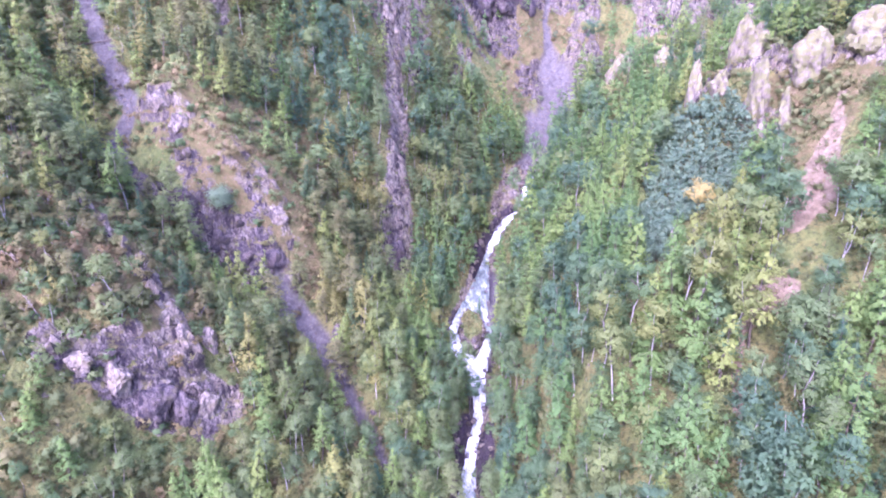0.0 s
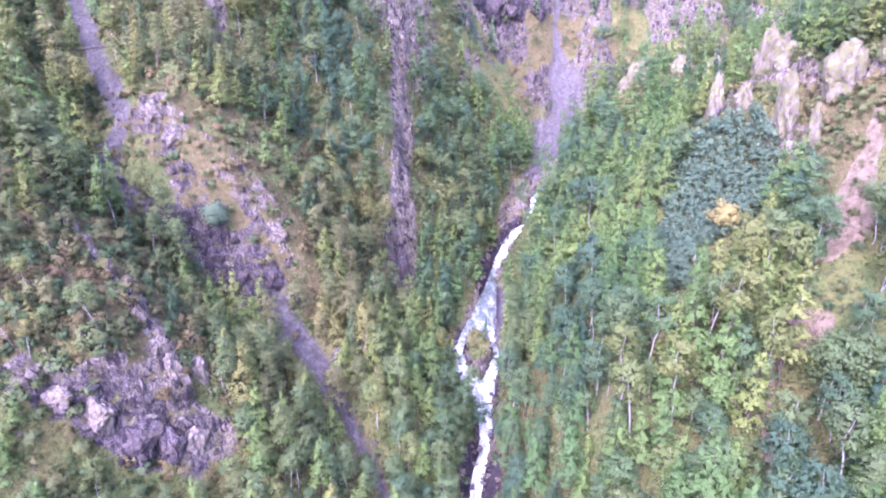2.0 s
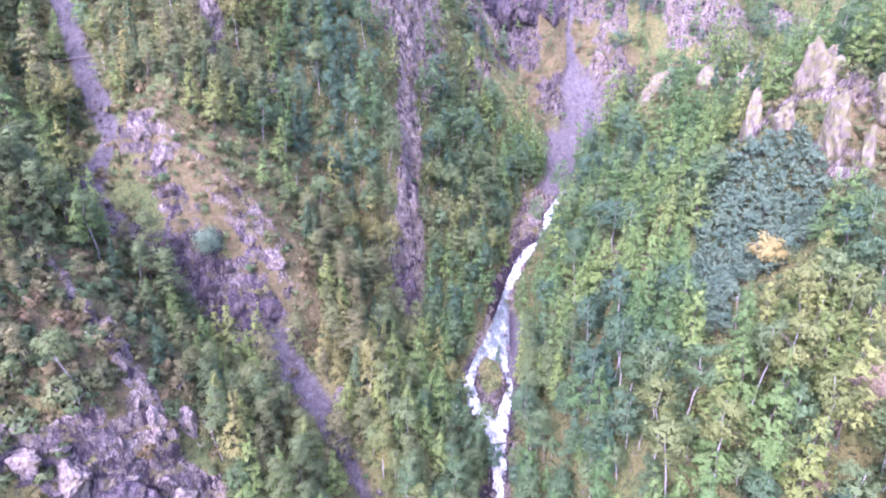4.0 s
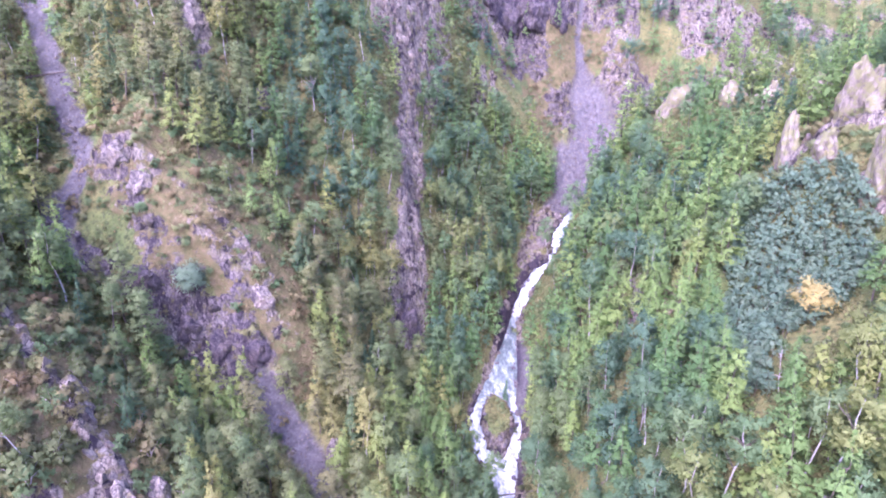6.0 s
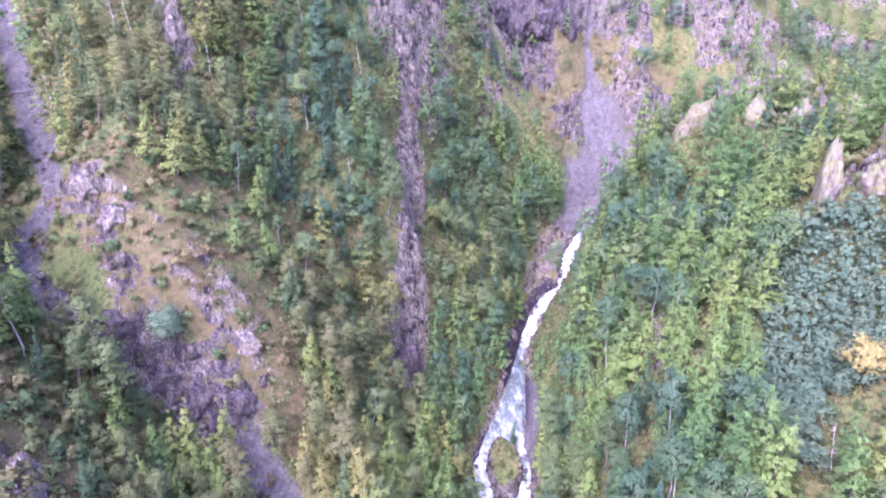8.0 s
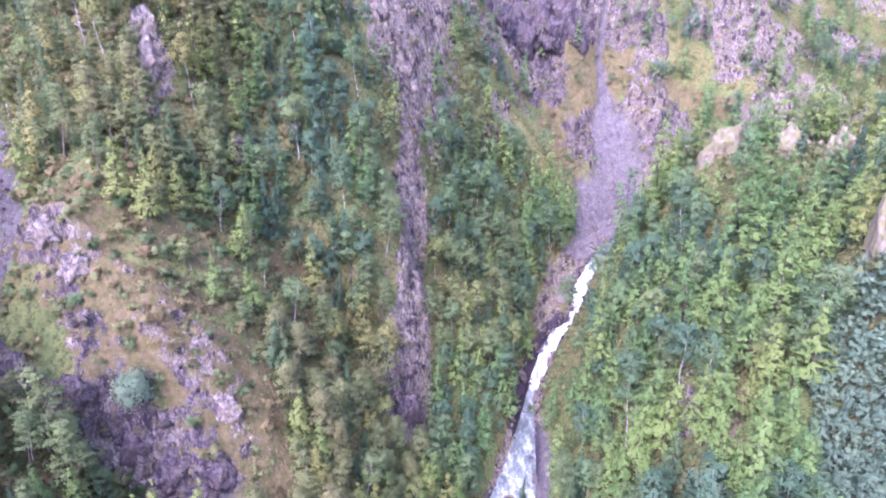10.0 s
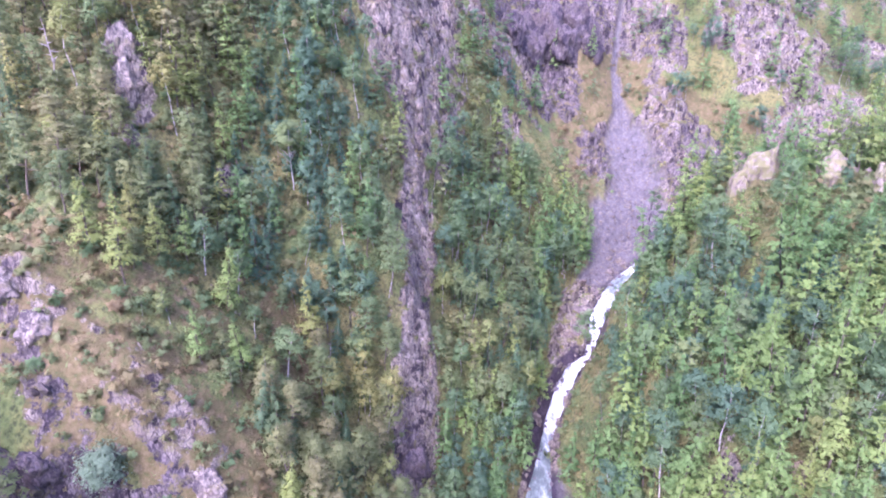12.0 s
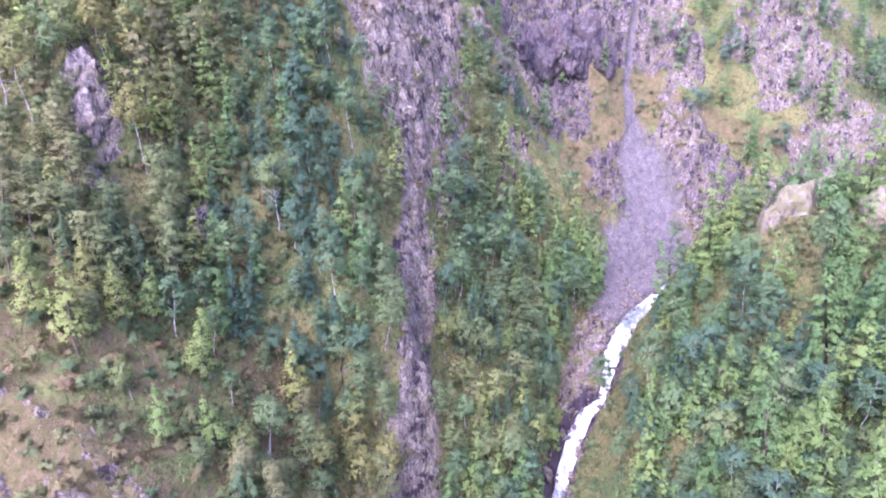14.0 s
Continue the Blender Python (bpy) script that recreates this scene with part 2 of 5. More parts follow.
def water_material():
    n = Nodes("white_water")
    flow = n.coords((1.0, 0.45, 0.6))
    f = n.noise(flow, 0.6, 6, 0.72)
    g = n.noise(n.coords(), 2.6, 5, 0.7)
    mixf = n.math("ADD", n.math("MULTIPLY", f, 0.75), n.math("MULTIPLY", g, 0.25))
    foam = n.math("ADD", mixf, n.math("MULTIPLY", n.math("SUBTRACT", n.attr("foam"), 0.7), 0.3))
    col = n.ramp(foam, [(0.38, (0.06, 0.078, 0.068)), (0.48, (0.15, 0.18, 0.16)), (0.555, (0.32, 0.35, 0.33)), (0.66, (0.56, 0.58, 0.57))])
    n.bump(mixf, 0.8, 0.5)
    return n.finish(col, 0.5, 0.25)


M_GROUND, M_STONE, M_CREST, M_WATER, M_WET, M_SLATE = ground_material(), stone_material(), crest_material(), water_material(), wet_material(), slate_material()
# birch and spruce: their bluest stops also put the shade's blue into the colour
L_BIRCH = leaf_material("birch_leaves", [(0.0, (0.100, 0.174, 0.098)), (0.35, (0.138, 0.217, 0.088)), (0.6, (0.178, 0.242, 0.095)), (0.82, (0.216, 0.258, 0.080)), (1.0, (0.245, 0.238, 0.078))])
L_LARCH = leaf_material("larch_needles", [(0.0, (0.125, 0.225, 0.074)), (0.5, (0.195, 0.285, 0.078)), (0.8, (0.245, 0.292, 0.080)), (1.0, (0.262, 0.250, 0.084))])
L_PINE = leaf_material("pine_needles", [(0.0, (0.100, 0.170, 0.074)), (0.5, (0.155, 0.205, 0.078)), (0.8, (0.185, 0.214, 0.080)), (1.0, (0.205, 0.200, 0.088))])
L_SPRUCE = leaf_material("spruce_needles", [(0.0, (0.066, 0.134, 0.080)), (0.5, (0.090, 0.160, 0.080)), (1.0, (0.122, 0.180, 0.072))])
L_THICKET = leaf_material("thicket_leaves", [(0.0, (0.136, 0.216, 0.136)), (0.5, (0.158, 0.238, 0.145)), (1.0, (0.186, 0.262, 0.152))])
L_BUSH = leaf_material("bush_leaves", [(0.0, (0.108, 0.175, 0.070)), (0.4, (0.160, 0.200, 0.078)), (0.7, (0.200, 0.200, 0.082)), (0.88, (0.215, 0.180, 0.082)), (1.0, (0.215, 0.165, 0.084))])
L_GOLD = leaf_material("autumn_leaves", [(0.0, (0.37, 0.325, 0.11)), (0.5, (0.44, 0.38, 0.135)), (1.0, (0.35, 0.305, 0.10))])
B_BIRCH = bark_material("birch_bark", (0.33, 0.32, 0.29), (0.09, 0.08, 0.07), 0.36, 0.5)
B_PINE = bark_material("pine_bark", (0.14, 0.115, 0.085), (0.05, 0.045, 0.035), 0.35, 0.65)
B_DEAD = bark_material("weathered_wood", (0.48, 0.43, 0.40), (0.17, 0.14, 0.13), 0.3, 0.65)

# ---- the lie of the land: lines along which the ground is known, (x, y, height) ----
LANDFORM = dict(
    river=[(2, 20, 1.0), (4, 45, 3.0), (5, 66, 5.0), (7, 84, 7.0), (8, 100, 8.5), (5, 112, 10.0), (6, 123, 11.4), (9, 138, 12.5), (12, 150, 13.4), (16, 165, 14.9), (20, 176, 16.4), (26, 188, 19.0), (33, 199, 20.9), (44, 207, 24.0), (60, 213, 27.0), (90, 228, 34.0), (140, 262, 45.0), (220, 300, 60.0)],
    gully=[(-112, 190, 98.0), (-92, 165, 85.7), (-78, 147, 72.7), (-70, 131, 67.7), (-62, 120, 60.9), (-46, 113, 40.8), (-33, 106, 33.8), (-23, 98, 28.2), (-16, 86, 19.9), (-10, 77, 17.4), (0, 66, 8.0)],
    near_spur=[(-120, 112, 98.0), (-95, 106, 84.6), (-75, 95, 77.3), (-58, 80, 64.5), (-50, 76, 57.6), (-40, 68, 34.4), (-24, 58, 20.0)],
    near_front=[(-95, 70, 67.8), (-60, 66, 55.7), (-46, 68, 39.0), (-70, 45, 39.9), (-30, 40, 18.0), (-110, 45, 62.0)],
    gully_bank_near=[(-56, 96, 60.6), (-42, 93, 45.9), (-31, 83, 37.0), (-22, 74, 26.2)],
    gully_bank_far=[(-84, 170, 89.8), (-64, 134, 75.1), (-58, 124, 65.9), (-50, 120, 59.9), (-39, 120, 54.2), (-30, 115, 40.4), (-22, 104, 33.4), (-12, 97, 29.2), (-6, 86, 20.7)],
    spur_mid=[(-58, 146, 79.7), (-44, 134, 64.2), (-34, 130, 53.1), (-22, 132, 37.1), (-18, 118, 27.9), (-7, 106, 23.2)],
    upper_left=[(-60, 170, 89.7), (-47, 172, 78.6), (-33, 172, 68.1), (-32, 185, 79.6), (-60, 200, 100.0), (-30, 205, 90.3), (-95, 215, 115.0), (-50, 250, 118.0)],
    hollow=[(-44, 156, 65.5), (-35, 156, 60.2), (-26, 150, 45.8), (-22, 158, 53.7)],
    rib=[(-13, 144, 26.4), (-14, 151, 38.6), (-16, 163, 52.9), (-16, 176, 53.1), (-18, 192, 67.9), (-22, 210, 89.5), (-26, 235, 108.0)],
    slot=[(-7, 150, 22.2), (-8, 165, 35.3), (-7, 188, 46.7), (-9, 205, 59.9), (-12, 225, 80.1)],
    face=[(3, 150, 19.9), (4, 160, 25.7), (1, 170, 34.1), (8, 185, 33.0), (-2, 196, 47.5), (11, 207, 34.6), (12, 222, 47.8), (1, 228, 62.4), (-2, 250, 88.1)],
    head=[(19, 200, 27.3), (22, 225, 42.5), (22, 248, 50.6), (17, 264, 60.9), (29, 263, 67.6), (18, 285, 87.4), (10, 310, 110.0)],
    scree=[(36, 212, 25.6), (40, 226, 33.2), (46, 238, 36.0), (44, 256, 50.1), (44, 272, 62.2), (55, 244, 46.3), (62, 248, 47.0), (48, 300, 90.0)],
    far_slope=[(71, 257, 54.6), (79, 275, 73.0), (92, 252, 53.6), (124, 290, 60.8), (165, 324, 65.0), (100, 320, 100.0), (180, 380, 110.0), (60, 360, 130.0), (-40, 330, 150.0)],
    right_foot=[(14, 60, 11.9), (15, 85, 12.5), (16, 102, 19.9), (16, 118, 17.5), (17, 135, 17.8), (21, 158, 24.4), (28, 178, 26.1), (38, 198, 29.5), (48, 206, 34.1)],
    right_mid=[(26, 70, 33.3), (28, 84, 45.1), (27, 100, 43.5), (27, 117, 39.6), (30, 137, 44.0), (29, 158, 41.7), (35, 183, 40.4), (44, 196, 50.0)],
    right_upper=[(37, 62, 39.6), (40, 86, 56.7), (41, 104, 55.9), (40, 120, 56.6), (42, 138, 54.4), (45, 152, 53.8), (40, 171, 48.2), (52, 184, 62.3)],
    right_crest=[(56, 50, 50.5), (54, 74, 55.3), (58, 94, 68.7), (56, 111, 66.8), (61, 118, 76.5), (58, 131, 75.7), (56, 148, 65.0), (62, 175, 66.9), (55, 187, 61.7)],
    right_back=[(95, 70, 76.1), (90, 105, 92.1), (75, 117, 89.5), (68, 134, 82.8), (80, 165, 71.5), (74, 190, 54.0), (100, 195, 56.0), (140, 140, 95.0), (150, 210, 70.0)],
)
LANDFORM["downstream"] = [(0, -40, -4), (-5, -150, -15), (-90, -20, 62), (-160, -120, 90), (95, -10, 66), (160, -120, 95), (190, 40, 110), (-190, 90, 130), (-180, 240, 150)]

# the torrent: centre, water level, width, foam
RIVER = [
    (0, -40, -4, 4, .6), (3, 45, 3, 3.6, .6), (4.2, 70, 5.2, 3.6, .5), (4.8, 80, 6.2, 3.7, .6), (5.5, 86, 7.0, 2.5, .9), (6.4, 92, 7.8, 1.9, 1), (7.8, 97, 8.5, 1.7, .9),
    (8.7, 103, 9.0, 2.4, .9), (8.7, 109, 9.6, 3.0, .9), (8.2, 115, 10.4, 6.0, 1), (7.3, 120, 11.0, 10.2, .9), (7.4, 127, 11.6, 11.6, .85),
    (7.9, 133, 12.0, 8.2, .7), (9.8, 140, 12.6, 6.2, .5), (11.0, 146, 13.2, 4.4, .4), (12.0, 151, 13.6, 3.0, .45), (13.2, 157, 14.2, 1.8, .5), (15.5, 164, 15.0, 2.3, .9),
    (18.4, 171, 15.9, 2.8, 1), (21.4, 177, 16.9, 2.4, .9), (25.6, 180.5, 17.8, 1.5, .9), (27.2, 185, 19.6, 1.7, 1), (29.6, 192, 20.2, 3.4, .9), (33.0, 198, 21.2, 4.0, .7),
    (36.8, 202.5, 22.4, 5.0, .5), (41.5, 207.5, 24.2, 2.8, .9), (48, 212, 26.2, 3.0, .9), (60, 217, 28, 4, .7), (90, 230, 34, 4, .7), (140, 262, 45, 5, .7),
]
WALL = [(9.0, 148, 1.3), (10.6, 157, 1.7), (13.0, 164, 1.8), (15.8, 171, 1.8), (18.8, 177, 1.6), (22.5, 182, 1.2)]
ISLAND = (7.6, 126.2, 3.5, 7.6)

knots = np.array([p for line in LANDFORM.values() for p in line], float)
SOFTNESS = 4.0
count = len(knots)
system = np.zeros((count + 1, count + 1))
system[:count, :count] = np.sqrt(((knots[:, None, :2] - knots[None, :, :2]) ** 2).sum(-1) + SOFTNESS ** 2)
system[:count, count] = system[count, :count] = 1
weights = np.linalg.solve(system, np.append(knots[:, 2], 0))


def bare_height(x, y):
    z = np.full(x.shape, weights[-1])
    for (kx, ky, _), w in zip(knots, weights[:-1]):
        z += w * np.sqrt((x - kx) ** 2 + (y - ky) ** 2 + SOFTNESS ** 2)
    return z


# bare places: lines with half widths
ROCKS = [
    [(9, 259, 8), (21, 268, 10), (32, 272, 7)],
    [(51, 252, 2.5), (60, 251, 4.5), (67, 242, 6), (66, 234, 4.5), (59, 229, 2.5)],
    [(-13, 141, 3.4), (-13, 148, 4.3), (-12.4, 155, 3.3), (-12.6, 161, 2.5), (-13.1, 167, 2.4), (-14, 178, 4.2), (-13.8, 185.5, 3.2), (-15.3, 190, 2.4), (-15.7, 197, 4.0), (-18, 201, 7.4), (-19.5, 210, 9.6), (-19, 222, 10.4), (-19, 238, 12)],
    [(-10.2, 194.5, 1.0), (-9.4, 199, 1.5), (-8, 209, 2.0), (-6.3, 220, 2.2), (-6.2, 230, 1.2)],
    [(-60, 69, 1.5), (-54, 70, 2.4), (-47, 72, 4.4), (-40, 74, 4.0), (-36, 76, 2.0)],
    [(-52, 89, 1.4), (-46, 82, 2.2), (-43, 78, 2.4)],
    [(-67, 135, 2.4), (-60, 127, 2.8), (-54, 121, 2.6), (-47, 117, 2.6), (-40, 114, 3.0), (-34, 111, 2.2)],
    [(-48, 124, 0.9), (-41, 121, 1.6), (-34, 118, 1.6)],
    [(-62, 134, 1.2), (-56, 131, 1.8), (-50, 128, 1.2)],
    [(-46, 128.5, 1.0), (-40, 124, 1.5), (-36, 123, 1.0)],
    [(-66, 118, 2.2), (-57, 116, 2.6), (-48, 113.5, 3.2), (-41, 111.5, 2.8)],
    [(-62, 95, 1.2), (-57, 90, 1.6), (-52, 85, 1.2)],
    [(-62, 173, 2.2), (-57, 166, 2.6), (-55, 158, 1.5)],
    [(18.5, 247, 2.6), (22, 258, 3.4)],
    [(3.6, 210, 1.0), (4.2, 215.6, 1.5), (5.8, 224.5, 1.8), (7, 232, 1.0)],
    [(10.5, 226, 1.1), (9, 233, 1.2)],
    [(9, 176, 1.2), (8, 180, 1.2)],
    [(21, 183, 2.0), (24, 190, 3.0), (28.5, 198, 3.2), (32, 204, 2.4)],
    [(58, 231, 3), (61, 243, 6), (57, 257, 5)],
    [(74, 272, 4), (92, 268, 5), (118, 284, 6)],
    [(97, 245, 4), (107, 251, 6), (118, 262, 6)],
    [(58.4, 129.8, 1.6), (60, 130.4, 1.4)],
    [(52, 129, 1.2), (55, 131, 1.4), (62, 133, 1.8), (70, 119, 2.4), (80, 113, 3)],
    [(60, 118, 2.0), (63, 112, 2.0)],
    [(51, 184, 1.8), (54, 185, 2.2), (61, 176, 2.4), (68, 170, 2)],
    [(31, 122, 0.9), (33, 131, 1.2), (36, 134, 0.9)],
    [(-45, 163, 1.0), (-42, 168, 1.4)],
    [(-10, 74, 1.6), (-7, 78, 1.2)],
]
FIRM = [  # bare banks at the head of the torrent
    [(17, 178, 1.6), (19.5, 184, 2.8), (22.5, 191, 3.6), (26.5, 199, 4.0), (30.5, 205, 3)],
    [(-66, 118, 1.6), (-57, 116, 2.0), (-48, 113.5, 2.4), (-41, 111.5, 2.2)],
]
SLATES = [  # darker beds of the same rock
    [(6, 262, 9), (18, 271, 12), (32, 275, 9)],
    [(62, 246, 4), (69, 238, 5), (64, 231, 3)],
    [(58.4, 129.8, 2.2), (60, 130.4, 2)],
    [(-66, 134, 2.2), (-60, 128, 3.0), (-52, 122, 3.0), (-44, 118, 3.2), (-37, 114, 3.0)],
    [(-66, 119, 2.2), (-57, 117, 3.0), (-47, 115.5, 3.6), (-39, 112.5, 3.4), (-34, 110, 2)],
    [(-13.5, 142, 2.4), (-13.2, 146, 2.0)],
    [(-61, 68, 2.0), (-53, 69, 2.8), (-46, 71, 4.0), (-40, 73, 3.6)],
    [(-9, 200, 1.6), (-7, 212, 1.6)],
]
SCREES = [
    [(-118, 196, 3.6), (-92, 169, 2.6), (-83, 154, 2.7), (-77, 146, 2.9), (-71, 136, 2.0), (-72, 127, 3.0), (-69, 120, 2.2), (-66, 117, 1.0)],
    [(-42, 112, 1.2), (-37, 110, 2.6), (-30, 105, 2.7), (-24, 98, 2.2), (-19, 91, 1.4), (-15, 86, 1.1), (-10, 77, 0.7)],
    [(12.6, 129, 0.9), (13.6, 134, 1.6), (14.4, 140, 2.1), (14.6, 145, 1.8), (13.9, 150, 0.8)],
    [(31, 204, 4.4), (36, 211, 8.5), (42, 220, 11.5), (46, 235, 9.2), (43.5, 249, 5.0), (43, 258, 2.2), (42, 266, 1.0), (44, 275, 0.8), (47, 292, 0.6)],
]
SOILS = [
    [(58.5, 89.5, 1.9), (62, 92, 3.6), (65, 97, 2.0), (69, 103, 0.9), (72, 110, 0.7)],
    [(56, 80, 1.7), (52, 80, 2.8), (48, 77, 1.0), (46, 70, 0.6), (45, 63, 0.5)],
    [(35, 118, 1.0), (37, 122, 1.4)],
]
MEADOWS = [
    [(-62, 133, 5), (-56, 128, 7), (-46, 124, 8), (-38, 121, 7), (-32, 118, 5), (-28, 112, 3)],
    [(-60, 86, 4), (-50, 82, 4), (-64, 76, 5)],
    [(-66, 101, 4), (-57, 94, 4.5), (-48, 86, 3.5)],
    [(-58, 89, 4.0), (-52, 85, 5.5), (-46, 80, 4.5)],
    [(28, 228, 6), (28, 240, 9), (34, 256, 11), (48, 268, 9)],
    [(57, 224, 3), (53, 262, 4), (76, 250, 3.5), (92, 246, 4)],
    [(66, 104, 5), (74, 112, 7), (64, 118, 4)],
    [(-30, 142, 2.5), (-34, 150, 3)],
]


def mask(lines, x, y, wobble, ragged=0.7):
    best = np.zeros(x.shape)
    for line in lines:
        d, v = along(line, x, y)
        best = np.maximum(best, smooth(1.15, 0.75, d / v[..., 0] + wobble * ragged))
    return best


def land(x, y):
    """Ground height and what covers it, for arrays of places in plan."""
    x, y = np.asarray(x, float), np.asarray(y, float)
    z = bare_height(x, y)
    wob = fbm(x * 0.22, y * 0.22, 5, 3) - 0.5
    rock = np.maximum(mask(FIRM + ROCKS[:3] + ROCKS[4:5], x, y, wob * 0.9), mask(ROCKS[3:4] + ROCKS[5:], x, y, wob * 1.6) * (0.45 + 0.55 * smooth(0.38, 0.52, fbm(x * 0.16, y * 0.16, 57, 3))))
    scree = mask(SCREES, x, y, wob * 1.2)
    soil = mask(SOILS, x, y, wob * 2.2)
    meadow = mask(MEADOWS, x, y, wob * 2.2)
    crags = smooth(0.44, 0.57, fbm(x * 0.09, y * 0.09, 40, 4)) * smooth(225, 245, y + 0.15 * x)
    rock = np.maximum(rock, crags * 0.9)
    d, v = along(RIVER, x, y)
    level, half = v[..., 0], v[..., 1] / 2
    bank = smooth(half + 2.6 + 3 * wob, half + 0.8 + 2 * wob, d) * smooth(300, 260, y)
    rock = np.maximum(rock, bank * 0.95)
    # grass and rubble on the head of the outcrop, bare slate at its foot
    turf = smooth(117, 122, y + 0.35 * (x + 45)) * smooth(-29, -35, x) * smooth(146, 138, y) * smooth(-72, -66, x)
    rock = rock * (1 - scree) * (1 - 0.4 * turf)
    meadow = np.maximum(meadow, 0.6 * turf)
    # relief
    z = z + (fbm(x * 0.07, y * 0.07, 11, 4) - 0.5) * 5.0 * (1 - scree) + (fbm(x * 0.45, y * 0.45, 21, 3) - 0.5) * 1.3
    z = z + rock * ((ridged(x * 0.32, y * 0.13, 3, 3) - 0.55) * 4.2 + (ridged(x * 0.75, y * 0.2, 7, 3) - 0.5) * 2.2 + (value_noise(x * 1.5, y * 0.55, 8) - 0.5) * 1.2)
    # ledges: risers of bare rock and treads that hold grass
    rib = mask(ROCKS[2:3], x, y, wob * 0.9)
    q = z / 3.4 + (fbm(x * 0.11, y * 0.11, 83, 3) - 0.5) * 2.4
    f = q - np.floor(q)
    z = z + 3.4 * (smooth(0.3, 0.62, f) - f) * rock * (1 - rib) * 0.85
    z = z + scree * (fbm(x * 1.1, y * 1.1, 51, 3) - 0.5) * 0.9 - smooth(0.2, 0.9, scree) * 0.8
    far = smooth(130, 420, np.hypot(x - 10, y - 150) - 60)
    z = z + far * (fbm(x * 0.006, y * 0.006, 77, 4) - 0.35) * 150
    # the bed of the torrent
    s = smooth(half - 0.35, half + 1.9 + 1.5 * wob, d)
    z = (level - 0.7) * (1 - s) + np.maximum(z, level + 0.8) * s
    ix, iy, ia, ib = ISLAND
    e = np.hypot((x - ix) / ia, (y - iy) / ib) + wob * 0.4
    isle = smooth(1.08, 0.75, e)
    z = z + isle * (3.6 + 1.6 * (fbm(x * 0.6, y * 0.6, 9, 3) - 0.5))
    rock = np.maximum(rock * (1 - smooth(0.9, 0.6, e)), smooth(1.25, 1.0, e) * smooth(0.55, 0.8, e))
    water = smooth(half + 0.3, half - 0.2, d) * (1 - smooth(1.2, 0.95, e))
    wet = smooth(half + 1.9 + 2.0 * wob, half + 0.6 + 1.5 * wob, d) * smooth(0.35, 0.6, fbm(x * 0.13, y * 0.13, 66, 2)) * (1 - smooth(1.1, 0.8, e)) * smooth(215, 195, y)
    dark = mask([WALL, [(4.5, 84, 1.6), (4.0, 92, 2.4), (5.6, 98, 1.6)], [(8.6, 84, 1.5), (9.4, 90, 2.0), (10.0, 95, 1.2)]], x, y, wob * 0.8)
    rock = np.maximum(rock, dark)
    wet = np.maximum(wet, dark)
    land.wet = wet * 0.85
    land.slate = np.maximum(mask(SLATES, x, y, wob * 1.8), 0.85 * smooth(222, 240, y) * smooth(2, 10, x) * smooth(100, 66, x) * smooth(0.3, 0.5, fbm(x * 0.12, y * 0.12, 63, 3)))
    return z, rock, scree, soil, meadow, water, isle


def axis(lo, hi, step, far_lo, far_hi):
    mid = list(np.arange(lo, hi, step))
    a, s = [], step
    while not a or a[-1] > far_lo:
        s *= 1.22
        a.append((a[-1] if a else lo) - s)
    b, s = [], step
    while not b or b[-1] < far_hi:
        s *= 1.22
        b.append((b[-1] if b else mid[-1]) + s)
    return np.array(a[::-1] + mid + b)


gx, gy = axis(-100, 100, 0.62, -1500, 1500), axis(40, 292, 0.66, -1200, 2200)
XX, YY = np.meshgrid(gx, gy)
ZZ, ROCK, SCREE, SOIL, MEADOW, WATER, ISLE = land(XX.ravel(), YY.ravel())
WET, SLATE = land.wet, land.slate
nx, ny = len(gx), len(gy)
ii = (np.arange(ny - 1)[:, None] * nx + np.arange(nx - 1)[None, :]).ravel()
ground_mesh = mesh_from("ground", climb(np.stack([XX.ravel(), YY.ravel(), ZZ], 1)), np.stack([ii, ii + 1, ii + nx + 1, ii + nx], 1), [M_GROUND])
for key, values in (("rock", ROCK), ("scree", SCREE), ("soil", SOIL), ("meadow", MEADOW), ("wet", WET), ("slate", SLATE)):
    ground_mesh.attributes.new(key, "FLOAT", "POINT").data.foreach_set("value", values.astype(np.float32))
ground = tagged(new("ground", ground_mesh), "steep gorge slopes of violet-grey rock, scree and autumn grass", "ground", kind="structure")


def height(x, y):
    return float(land(np.array([x]), np.array([y]))[0][0])


